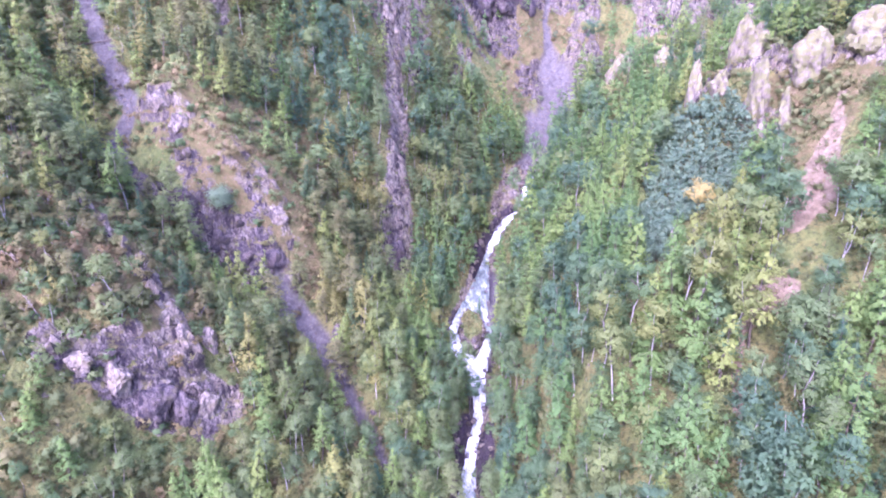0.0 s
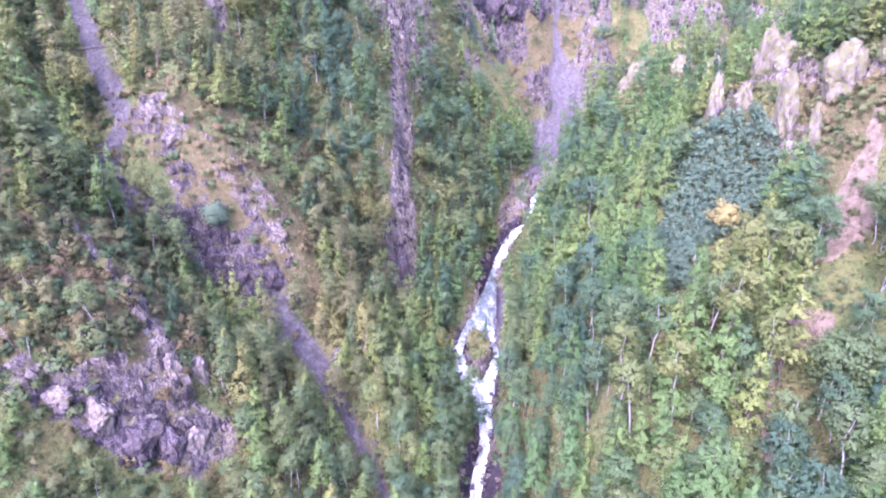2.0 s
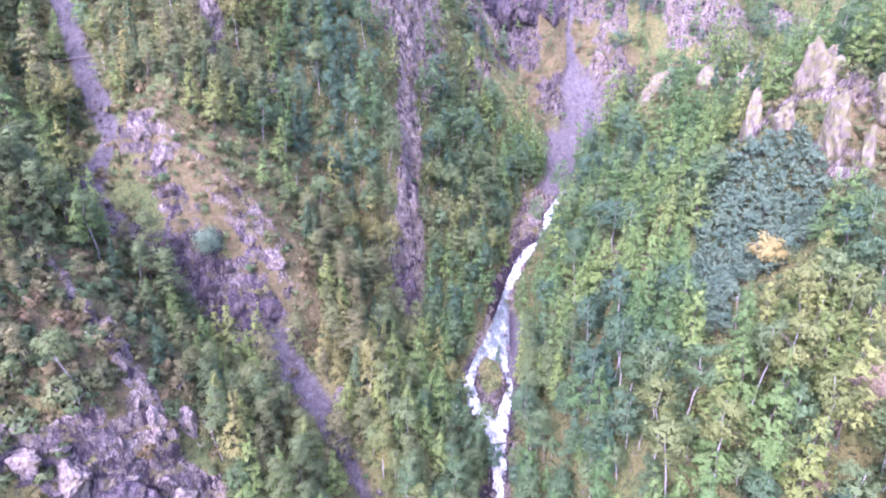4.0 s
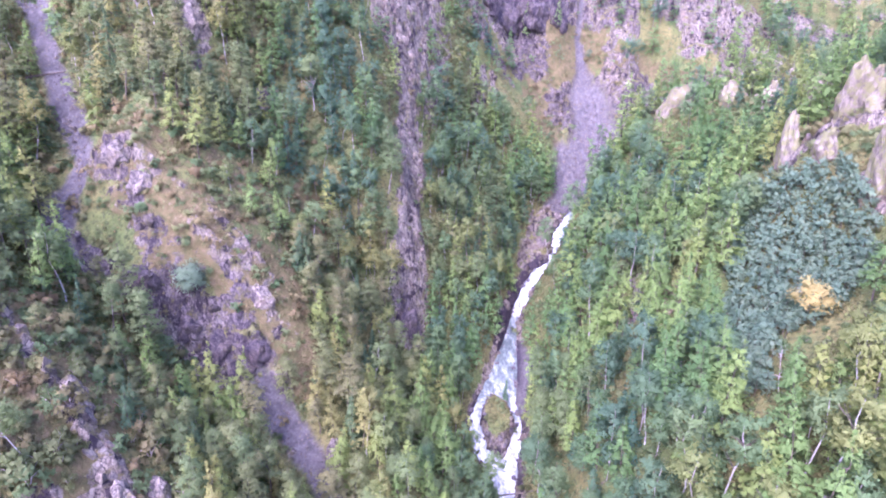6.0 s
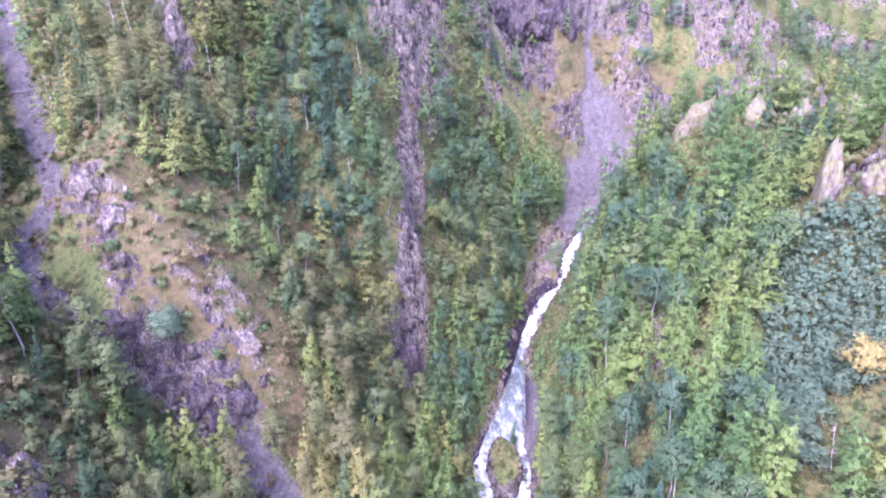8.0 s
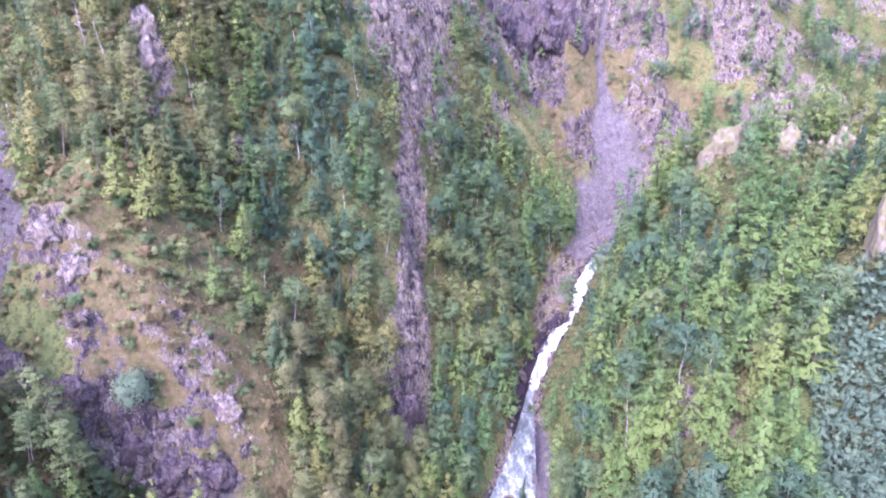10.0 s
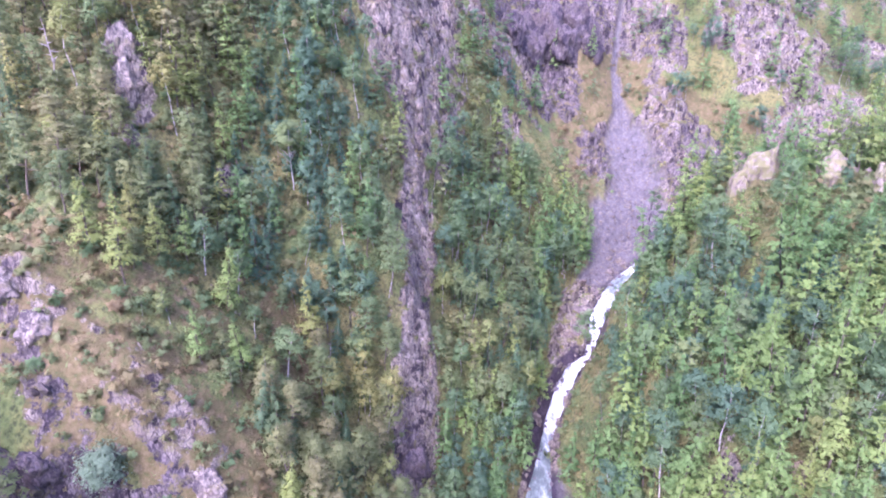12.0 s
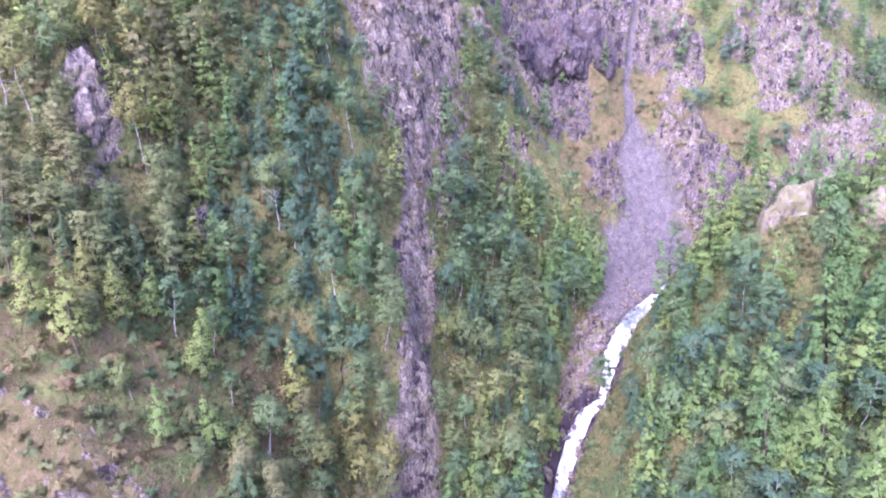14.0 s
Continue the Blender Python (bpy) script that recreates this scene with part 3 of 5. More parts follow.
# ---- the torrent ----
def river_mesh():
    pts = np.array(RIVER)
    seg = np.hypot(*(pts[1:, :2] - pts[:-1, :2]).T)
    run = np.concatenate([[0], np.cumsum(seg)])
    s = np.arange(0, run[-1], 0.55)
    c = np.stack([np.interp(s, run, pts[:, k]) for k in range(5)], 1)
    tang = np.gradient(c[:, :2], axis=0)
    tang /= np.linalg.norm(tang, axis=1)[:, None]
    side = np.stack([tang[:, 1], -tang[:, 0]], 1)
    across = np.linspace(-1, 1, 17)
    w = c[:, 3] / 2 + 0.25
    x = c[:, 0, None] + side[:, 0, None] * across * w[:, None]
    y = c[:, 1, None] + side[:, 1, None] * across * w[:, None]
    bump = (fbm(x * 0.9, y * 0.6, 61, 3) - 0.5) * 0.9 + (ridged(x * 1.7, y * 1.2, 63, 2) - 0.5) * 0.35
    z = c[:, 2, None] + bump * (0.35 + c[:, 4, None]) - 0.25 * across ** 4
    n, m = x.shape
    k = (np.arange(n - 1)[:, None] * m + np.arange(m - 1)[None, :]).ravel()
    me = mesh_from("torrent", climb(np.stack([x, y, z], -1).reshape(-1, 3)), np.stack([k, k + m, k + m + 1, k + 1], 1), [M_WATER])
    foam = np.repeat(c[:, 4, None], m, 1).ravel()
    me.attributes.new("foam", "FLOAT", "POINT").data.foreach_set("value", foam.astype(np.float32))
    return me


tagged(new("torrent", river_mesh()), "white foaming mountain torrent between dark wet rocks", "river", kind="structure")


# ---- stones ----
def stone_mesh(name, seed, sx, sy, sz, rough=0.35, sub=3, mat=None):
    """A crag or boulder: a ball cut into facets and broken by noise."""
    rng = random.Random(seed)
    bm = bmesh.new()
    bmesh.ops.create_icosphere(bm, subdivisions=sub, radius=1)
    planes = [(Vector((rng.uniform(-1, 1), rng.uniform(-1, 1), rng.uniform(-0.4, 1))).normalized(), rng.uniform(0.55, 0.9)) for _ in range(9)]
    off = Vector((seed * 3.1, seed * 1.7, 0))
    for v in bm.verts:
        for nrm, dd in planes:
            over = v.co.dot(nrm) - dd
            if over > 0:
                v.co -= nrm * over * 0.92
        q = v.co * 1.8 + off
        v.co *= 1 + rough * (noise.noise(q) * 0.7 + noise.noise(q * 2.7) * 0.4)
        v.co = Vector((v.co.x * sx, v.co.y * sy, v.co.z * sz))
    me = bpy.data.meshes.new(name)
    bm.to_mesh(me)
    bm.free()
    me.materials.append(mat or M_STONE)
    return me


CRAGS = [  # x, y, half sizes, seed, turn, lean, share sunk in the ground
    (63, 133, 2.3, 2.6, 6.9, 2, 20, 4, 0.31), (66, 131, 3.0, 2.6, 4.2, 9, 50, 0, 0.42), (55, 132.5, 1.9, 2.8, 7.0, 3, -15, -10, 0.33), (70.5, 118, 4.2, 3.6, 6.2, 4, 10, 0, 0.46), (79, 115, 5.6, 3.6, 4.6, 5, -10, 0, 0.5),
    (61.2, 118, 1.7, 2.8, 6.8, 6, 8, -8, 0.34), (64, 111.5, 1.5, 2.8, 5.6, 7, -12, -8, 0.38), (62, 174.5, 4.0, 3.0, 4.8, 8, 30, 0, 0.32), (53.5, 184.5, 4.4, 3.2, 6.2, 11, 5, 0, 0.32), (49.8, 183.5, 1.8, 2.2, 5.0, 12, 40, 0, 0.36),
    (69, 170, 4.6, 3.0, 5.2, 13, 70, 0, 0.34), (58, 127, 2.2, 2.2, 3.2, 15, 20, -4, 0.42), (75.5, 165, 4.2, 3.0, 5.6, 16, 15, 0, 0.36), (66.5, 134, 1.6, 1.8, 6.0, 17, 0, 0, 0.4)]


def crag(x, y, sx, sy, sz, seed, turn=0, lean=0, sink=0.28, label="pale weathered rock pinnacle on the crest", mat=M_CREST):
    ob = new("rock_pinnacle", stone_mesh("rock_pinnacle", seed, sx, sy, sz, 0.42, 4, mat))
    ob.matrix_world = upright(x, y, height(x, y) + sz * (1 - 2 * sink), lean, 0, turn)
    tagged(ob, label, "rock", "pinnacles on the crest" if mat is M_CREST else "slate ledges" if mat is M_SLATE else "rock ledges")
    return ob


for row in CRAGS:
    crag(*row)
crag(-29, 203, 2.2, 1.8, 2.0, 14, 0, 0, 0.4, "pale boulder perched at the cliff's edge")
for row in ((13, 262, 6.5, 6.0, 9.5, 21, 15, 0, 0.42), (21.5, 268, 7.0, 6.0, 11.0, 22, -20, 0, 0.42), (30.5, 270, 6.0, 6.0, 10.5, 23, 40, 0, 0.42), (26, 263, 4.5, 4.5, 6.5, 24, 0, 0, 0.4), (34, 264.5, 3.6, 4.0, 6.0, 25, 60, 0, 0.4), (9, 256, 4.0, 4.0, 5.0, 26, 10, 0, 0.45)):
    crag(*row, label="dark violet slate buttress above the scree", mat=M_SLATE)
for row in ((-44.5, 114.6, 3.6, 2.2, 3.4, 31, 35, 0, 0.55), (-49.5, 115.0, 3.0, 2.2, 2.8, 32, -20, 0, 0.55), (-40, 112.6, 3.0, 2.0, 2.6, 33, 50, 0, 0.55), (-37, 113.8, 2.2, 1.6, 2.4, 34, 20, 0, 0.5), (-55, 116.6, 2.6, 1.8, 2.6, 35, 0, 0, 0.5),
            (-13.5, 142.5, 3.0, 2.0, 4.2, 36, 10, 0, 0.5), (-11.5, 144, 2.0, 1.6, 3.6, 37, -30, 0, 0.5), (-46, 70, 3.4, 2.2, 3.6, 38, 15, 0, 0.5), (-42.5, 71.2, 2.8, 2.0, 3.4, 39, -15, 0, 0.5)):
    crag(*row, label="dark broken slate ledge standing out of the slope", mat=M_SLATE)
for row in ((-50.5, 70, 3.0, 2.0, 3.0, 41, -25, 0, 0.52), (-39.5, 73.2, 2.6, 2.0, 3.6, 42, 25, 0, 0.5), (-55, 69.5, 2.4, 1.8, 2.4, 43, 0, 0, 0.5), (-41, 81.5, 1.8, 1.6, 3.4, 44, 30, 0, 0.5), (-43.5, 79, 1.6, 1.6, 2.8, 45, 0, 0, 0.5), (-22.4, 101.6, 1.4, 1.6, 3.0, 46, 10, 0, 0.4),
            (-57, 128.5, 2.6, 1.8, 2.8, 47, 40, 0, 0.5), (-62, 131, 2.4, 1.8, 2.6, 48, 20, 0, 0.5), (-36.5, 119.5, 2.2, 1.6, 2.4, 49, 15, 0, 0.5), (-58, 165, 2.0, 1.8, 4.0, 50, 30, 0, 0.42), (-60, 170, 2.4, 2.0, 4.2, 51, 10, 0, 0.42), (-56.5, 160, 1.6, 1.4, 2.8, 52, 60, 0, 0.45)):
    crag(*row, label="fractured grey-violet rock ledge standing out of the slope", mat=M_STONE)

# ---- trees ----
def tube(path, radii, sides):
    """A tapered tube along a path: vertices and quads."""
    path = np.asarray(path, float)
    d = np.gradient(path, axis=0)
    d /= np.linalg.norm(d, axis=1)[:, None] + 1e-9
    ref = np.where(np.abs(d[:, 2:3]) > 0.9, np.array([[1.0, 0, 0]]), np.array([[0, 0, 1.0]]))
    u = np.cross(d, ref)
    u /= np.linalg.norm(u, axis=1)[:, None]
    w = np.cross(d, u)
    a = np.arange(sides) * 2 * np.pi / sides
    ring = path[:, None] + np.asarray(radii)[:, None, None] * (u[:, None] * np.cos(a)[None, :, None] + w[:, None] * np.sin(a)[None, :, None])
    n = len(path)
    f = [(i * sides + j, i * sides + (j + 1) % sides, (i + 1) * sides + (j + 1) % sides, (i + 1) * sides + j) for i in range(n - 1) for j in range(sides)]
    f = np.array(f)
    return ring.reshape(-1, 3), np.concatenate([f[:, :3], f[:, [0, 2, 3]]])


def gather(pieces):
    vs, fs, base = [], [], 0
    for v, f in pieces:
        vs.append(v)
        fs.append(f + base)
        base += len(v)
    return np.concatenate(vs), np.concatenate(fs)


def unit(v):
    return v / (np.linalg.norm(v, axis=-1, keepdims=True) + 1e-9)


def sprays(rng, at, out, size, stretch=1.0, up=0.45, spread=0.8):
    """Small leaf sprays at the places given, facing roughly outwards and up: vertices, triangles and soft normals."""
    n = len(at)
    nrm = unit(out + rng.normal(0, spread, (n, 3)) + np.array([0, 0, up]))
    t = unit(np.cross(nrm, rng.normal(0, 1, (n, 3))))
    b = np.cross(nrm, t)
    s = (size * rng.uniform(0.6, 1.35, n))[:, None]
    v = np.stack([at - t * s * stretch + nrm * s * rng.uniform(-.4, .4, (n, 1)), at + (t * rng.uniform(.1, .9, (n, 1)) * stretch - b * rng.uniform(.6, 1, (n, 1))) * s, at + (t * rng.uniform(.1, .9, (n, 1)) * stretch + b * rng.uniform(.6, 1, (n, 1))) * s - nrm * s * 0.3], 1)
    face = nrm * np.where((nrm * out).sum(1, keepdims=True) < 0, -1, 1)
    soft = unit(unit(out) * 0.85 + face * 0.22 + np.array([0, 0, 0.12]))
    return v.reshape(-1, 3), np.arange(3 * n).reshape(n, 3), np.repeat(soft, 3, 0)


BALL = (np.array([(1, 0, 0), (0, 1, 0), (-1, 0, 0), (0, -1, 0), (0, 0, 1), (0, 0, -1)], float),
        np.array([(0, 1, 4), (1, 2, 4), (2, 3, 4), (3, 0, 4), (1, 0, 5), (2, 1, 5), (3, 2, 5), (0, 3, 5)]))


def clumps(rng, hubs, axes, outs):
    """Rounded clumps of foliage: hubs (n, 3), half axes (n, 3, 3) as rows, the way out of the crown at each."""
    bv, bf = BALL
    n, m = len(hubs), len(bv)
    swell = rng.uniform(0.72, 1.22, (n, m, 1))
    v = hubs[:, None] + np.einsum("mk,nkj->nmj", bv, axes) * swell
    nrm = unit(unit(v - hubs[:, None]) * 0.3 + outs[:, None] * 0.85 + rng.normal(0, 0.08, (n, m, 3)) + np.array([0, 0, 0.15]))
    return v.reshape(-1, 3), (bf[None] + (np.arange(n) * m)[:, None, None]).reshape(-1, 3), nrm.reshape(-1, 3)


def leafage(*sets):
    """Several sets of foliage (places, triangles, normals) as one."""
    base, out = 0, ([], [], [])
    for v, f, nrm in sets:
        out[0].append(v)
        out[1].append(f + base)
        out[2].append(nrm)
        base += len(v)
    return tuple(np.concatenate(o) for o in out)


def lobed(rng, mid, radii, lobes, leaves, size):
    """A rounded crown of uneven lobes: a dark heart in each, and leaf sprays all over it."""
    i = np.arange(lobes) + 0.5
    up = 1 - 1.75 * i / lobes
    turn = i * 2.4 + rng.uniform(0, 6.28)
    ring = np.sqrt(np.maximum(0, 1 - up ** 2))
    way = unit(np.stack([np.cos(turn) * ring, np.sin(turn) * ring, up], 1) + rng.normal(0, 0.16, (lobes, 3)))
    heart = mid + way * radii * rng.uniform(0.42, 0.74, (lobes, 1))
    big = radii[:2].mean() * rng.uniform(0.34, 0.56, lobes)
    axes = np.eye(3)[None] * (big[:, None] * np.array([0.55, 0.55, 0.48]))[:, None, :]
    at = rng.choice(lobes, leaves, p=big ** 2 / (big ** 2).sum())
    e = unit(rng.normal(0, 1, (leaves, 3)) + way[at] * 0.55 + np.array([0, 0, 0.25]))
    place = heart[at] + e * (big[at] * rng.uniform(0.5, 1.15, leaves))[:, None] * np.array([1, 1, 0.85])
    return leafage(clumps(rng, heart, axes, way), sprays(rng, place, unit(e * 0.6 + way[at] * 0.55 + np.array([0, 0, 0.15])), size))


def broadleaf(seed, h, width, q=1.0, low=0.3, lean=0.0):
    """Trunk and crown of a birch-like tree h metres high; q: the share of full detail."""
    rng = np.random.default_rng(seed)
    k = np.linspace(0, 1, 7)
    bend = np.cumsum(rng.normal(0, 0.035, (7, 2)), 0) * h * 0.5
    path = np.stack([bend[:, 0] + lean * h * k ** 1.5, bend[:, 1], k * h * 0.9 - 0.5], 1)
    wood = [tube(path, 0.0085 * h * (1 - 0.8 * k) + 0.012, 6)]
    centre = (low + 1) / 2
    mid = np.array([np.interp(centre * 0.9, k, path[:, 0]), np.interp(centre * 0.9, k, path[:, 1]), centre * h])
    radii = np.array([width, width * rng.uniform(0.85, 1.1), (1 - low) / 2 * h])
    for i in range(6):
        f = low + 0.6 * (1 - low) * rng.random()
        base = np.array([np.interp(f, k, path[:, j]) for j in range(3)])
        ang = i * 2.4
        tip = base + np.array([math.cos(ang) * width * 0.7, math.sin(ang) * width * 0.7, width * 0.7])
        wood.append(tube([base, (base + tip) / 2 + np.array([0, 0, 0.15]), tip], np.array([0.006, 0.004, 0.0015]) * h, 3))
    return gather(wood), lobed(rng, mid, radii, 7 + int(9 * q), 20 + int(760 * q), 0.225 * max(q, 0.1) ** -0.35)


def conifer(seed, h, width, q, tiers, droop, low=0.12, power=0.8, fan=0.3):
    """Trunk and tiered crown of a larch or spruce: boughs that carry flat pads of needles."""
    rng = np.random.default_rng(seed)
    k = np.linspace(0, 1, 6)
    bend = np.cumsum(rng.normal(0, 0.012, (6, 2)), 0) * h
    path = np.stack([bend[:, 0], bend[:, 1], k * h - 0.5 * (1 - k)], 1)
    wood = [tube(path, 0.010 * h * (1 - 0.93 * k) + 0.008, 6)]
    at, out, hubs, axes, ways = [], [], [], [], []
    around = 5 if q > 0.9 else 4
    tiers = tiers if q > 0.3 else tiers // 2 + 1
    thick = 0.5 * h * (1 - low) / tiers
    leaves = 17
    for i in range(tiers * around):
        level = (i // around + 1.3 * rng.random()) / (tiers + 0.3)
        r = width * (1 - level) ** power * rng.uniform(0.55, 1.15) + 0.12
        ang = i * 2 * math.pi / around + (i // around) * 0.9 + rng.uniform(-0.4, 0.4)
        base = np.array([np.interp(low + (0.98 - low) * level, k, path[:, j]) for j in range(3)])
        way = np.array([math.cos(ang), math.sin(ang), 0.0])
        side = np.array([-way[1], way[0], 0.0])
        tip = base + way * r + np.array([0, 0, r * (0.2 - droop)])
        if i % 3 == 0 and q > 0.7:
            wood.append(tube([base, base * 0.5 + tip * 0.5 + np.array([0, 0, 0.06 * r]), tip], np.array([0.005, 0.003, 0.001]) * h, 3))
        hubs.append(base + (tip - base) * 0.5)
        axes.append(((tip - base) * 0.36, side * r * fan * 0.5 + side * 0.04, np.array([0, 0, thick * 0.36])))
        ways.append(unit(way * 0.7 + np.array([0, 0, 0.6])))
        m = max(3, int(q * leaves * (0.3 + 1.4 * (1 - level))))
        f = np.sqrt(rng.uniform(0.03, 1.12, (m, 1)))
        e = rng.normal(0, 0.62, (m, 1))
        lift = rng.normal(0, 0.5, (m, 1))
        at.append(base + (tip - base) * f + side * e * r * fan * (1.35 - 0.6 * f) + np.array([0, 0, 1.0]) * thick * (lift - 0.35 * np.abs(e)))
        out.append(unit(way * (0.25 + 0.6 * f) + side * e * 0.45 + np.array([0, 0, 1.0]) * (0.55 + 0.35 * lift)))
    crown = path[-1] + rng.normal(0, 0.1, (8, 3)) * np.array([1, 1, 2.5])
    at.append(crown)
    out.append(np.repeat(np.array([[0, 0, 1.0]]), 8, 0))
    return gather(wood), leafage(clumps(rng, np.array(hubs), np.array(axes), np.array(ways)), sprays(rng, np.concatenate(at), unit(np.concatenate(out)), (0.05 * width + 0.09) * max(q, 0.1) ** -0.35, 1.3, 0.4, 0.5))


def scots(seed, h, width, q, low=0.3):
    """Trunk and cloud-like crown of a pine."""
    rng = np.random.default_rng(seed)
    k = np.linspace(0, 1, 7)
    bend = np.cumsum(rng.normal(0, 0.02, (7, 2)), 0) * h
    path = np.stack([bend[:, 0], bend[:, 1], k * h * 0.95 - 0.5 * (1 - k)], 1)
    wood = [tube(path, 0.011 * h * (1 - 0.85 * k) + 0.01, 6)]
    at, out, hubs, axes, ways = [], [], [], [], []
    plates = 8 + int(11 * q)
    for i in range(plates):
        f = low + (0.99 - low) * (i + rng.uniform(0, 0.6)) / plates
        ang = i * 2.4 + rng.uniform(-0.7, 0.7)
        r = width * (1.1 - 0.85 * ((f - low) / (1 - low)) ** 1.6) * rng.uniform(0.45, 1.1)
        base = np.array([np.interp(f * 0.94, k, path[:, j]) for j in range(3)])
        way = np.array([math.cos(ang), math.sin(ang), 0.0])
        tip = base + way * r + np.array([0, 0, 0.22 * r])
        if i % 2 == 0 and q > 0.4:
            wood.append(tube([base, (base + tip) / 2 - np.array([0, 0, 0.08 * r]), tip], np.array([0.008, 0.005, 0.002]) * h, 3))
        spread = width * rng.uniform(0.34, 0.54)
        hubs.append(base * 0.25 + tip * 0.75)
        axes.append(np.diag([0.62, 0.62, 0.3]) * spread)
        ways.append(unit(way * 0.5 + np.array([0, 0, 0.65])))
        m = max(3, int(38 * q))
        e = unit(rng.normal(0, 1, (m, 3)) + np.array([0, 0, 0.25]))
        at.append(hubs[-1] + e * rng.uniform(0.6, 1.25, (m, 1)) * np.array([1, 1, 0.5]) * spread)
        out.append(unit(e * 0.6 + ways[-1] * 0.7))
    return gather(wood), leafage(clumps(rng, np.array(hubs), np.array(axes), np.array(ways)), sprays(rng, np.concatenate(at), np.concatenate(out), 0.215 * max(q, 0.1) ** -0.35, 1.2, 0.5, 0.5))


def young(seed, h, width, q=1.0):
    """A small bushy tree of the thicket."""
    rng = np.random.default_rng(seed)
    k = np.linspace(0, 1, 6)
    path = np.stack([0.06 * np.sin(3 * k), 0.05 * np.cos(4 * k), k * h * 0.9 - 0.3], 1)
    return tube(path, 0.05 * (1 - 0.8 * k) + 0.008, 6), lobed(rng, np.array([0, 0, h * 0.56]), np.array([width, width, h * 0.46]), 7, 30 + int(70 * q), 0.19 * max(q, 0.3) ** -0.3)


def stem_normals(v):
    n = v * np.array([1, 1, 0]) + np.array([1e-3, 0, 0])
    return unit(n)


def bush(seed, r, q=1.0, tall=0.8):
    rng = np.random.default_rng(seed)
    wood = [tube([(0, 0, -0.3), (math.cos(a) * r * 0.2, math.sin(a) * r * 0.2, r * 0.4), (math.cos(a) * r * 0.55, math.sin(a) * r * 0.55, r * 0.8)], (0.05, 0.035, 0.015), 3) for a in rng.uniform(0, 6.28, 4)]
    return gather(wood), lobed(rng, np.array([0, 0, r * tall * 0.4]), np.array([r, r * 0.9, r * tall * 0.8]), 4 + int(3 * q), 8 + int(150 * q), 0.21 * max(q, 0.1) ** -0.35)


KINDS = {
    # kind: (builders at a share of the detail, bark, leaves, label, category, group)
    "birch_tree": ([lambda s, q, h=h, w=w, low=low: broadleaf(s, h, w, q, low) for h, w, low in ((12.5, 2.3, 0.34), (11.0, 2.5, 0.2), (14.5, 2.5, 0.42), (8.5, 2.3, 0.15), (11.5, 2.9, 0.25))],
                   B_BIRCH, L_BIRCH, "slender birch with white trunk and grey-green crown on the gorge slope", "birch", "birches of the gorge"),
    "larch_tree": ([lambda s, q, h=h, w=w, low=low: conifer(s, h, w, q, 9, 0.2, low, 0.72, 0.36) for h, w, low in ((14.0, 3.1, 0.16), (12.0, 2.7, 0.12), (15.5, 3.3, 0.26), (13.0, 3.3, 0.2))],
                   B_PINE, L_LARCH, "feathery yellow-green larch on the gorge slope", "larch", "larches of the gorge"),
    "pine_tree": ([lambda s, q, h=h, w=w, low=low: scots(s, h, w, q, low) for h, w, low in ((12.5, 2.7, 0.32), (10.5, 2.8, 0.26), (14.5, 2.8, 0.42))],
                  B_PINE, L_PINE, "pine with layered green boughs on the gorge slope", "pine", "pines of the gorge"),
    "spruce_tree": ([lambda s, q, h=h, w=w: conifer(s, h, w, q, 9, 0.42, 0.06, 0.9, 0.36) for h, w in ((12.0, 2.5), (9.5, 2.2), (7.0, 1.9))],
                    B_PINE, L_SPRUCE, "narrow dark green spruce on the gorge slope", "spruce", "spruces of the gorge"),
    "young_cedar": ([lambda s, q, h=h, w=w: young(s, h, w, q) for h, w in ((2.9, 0.9), (3.5, 0.95), (2.5, 0.85))],
                    B_PINE, L_THICKET, "low blue-green tree of a dense thicket", "young tree", "thicket on the slope"),
    "bush": ([lambda s, q, r=r: bush(s, r, q) for r in (1.0, 1.4, 0.8)],
             B_DEAD, L_BUSH, "low leafy bush, green turning ochre, among the grass", "bush", "bushes of the gorge"),
}


# where things grow: a jittered grid, thinned by what covers the ground
def scatter(cell, seed, x0, x1, y0, y1):
    rng = np.random.default_rng(seed)
    x, y = np.meshgrid(np.arange(x0, x1, cell), np.arange(y0, y1, cell))
    x = (x + rng.uniform(-0.45, 0.45, x.shape) * cell).ravel()
    y = (y + rng.uniform(-0.45, 0.45, y.shape) * cell).ravel()
    keep = np.abs(x) < 34 + 0.62 * y
    return x[keep], y[keep], rng


def inside(poly, x, y):
    hit = np.zeros(x.shape, bool)
    for (ax, ay), (bx, by) in zip(poly, poly[1:] + poly[:1]):
        hit ^= ((ay > y) != (by > y)) & (x < (bx - ax) * (y - ay) / (by - ay + 1e-9) + ax)
    return hit


OUTCROP = [(-70, 138), (-58, 138), (-46, 133), (-34, 128), (-26, 117), (-29, 109), (-40, 110), (-52, 114), (-65, 120)]
GLADE = [(-61, 90), (-57, 94), (-53, 93), (-48.8, 90), (-45, 86), (-42, 81), (-46, 77), (-52, 76), (-55, 82), (-60, 86)]
BLUFF = [(-62, 66), (-51, 64), (-40, 67), (-33, 73), (-36, 80), (-44, 83), (-52, 74), (-60, 72)]
THICKET = [(50, 131), (59, 122), (60.5, 113), (57, 105), (50, 101), (44, 101), (39, 91), (35, 94), (38, 103), (41, 112), (45, 122)]
HEAD = [(12, 225), (30, 208), (56, 212), (62, 230), (58, 262), (50, 284), (14, 288), (7, 254)]  # bare slopes at the head of the gorge
SCRUB = [(12, 138), (20, 138), (29, 177), (23, 181), (15, 165)]  # low growth along the bank
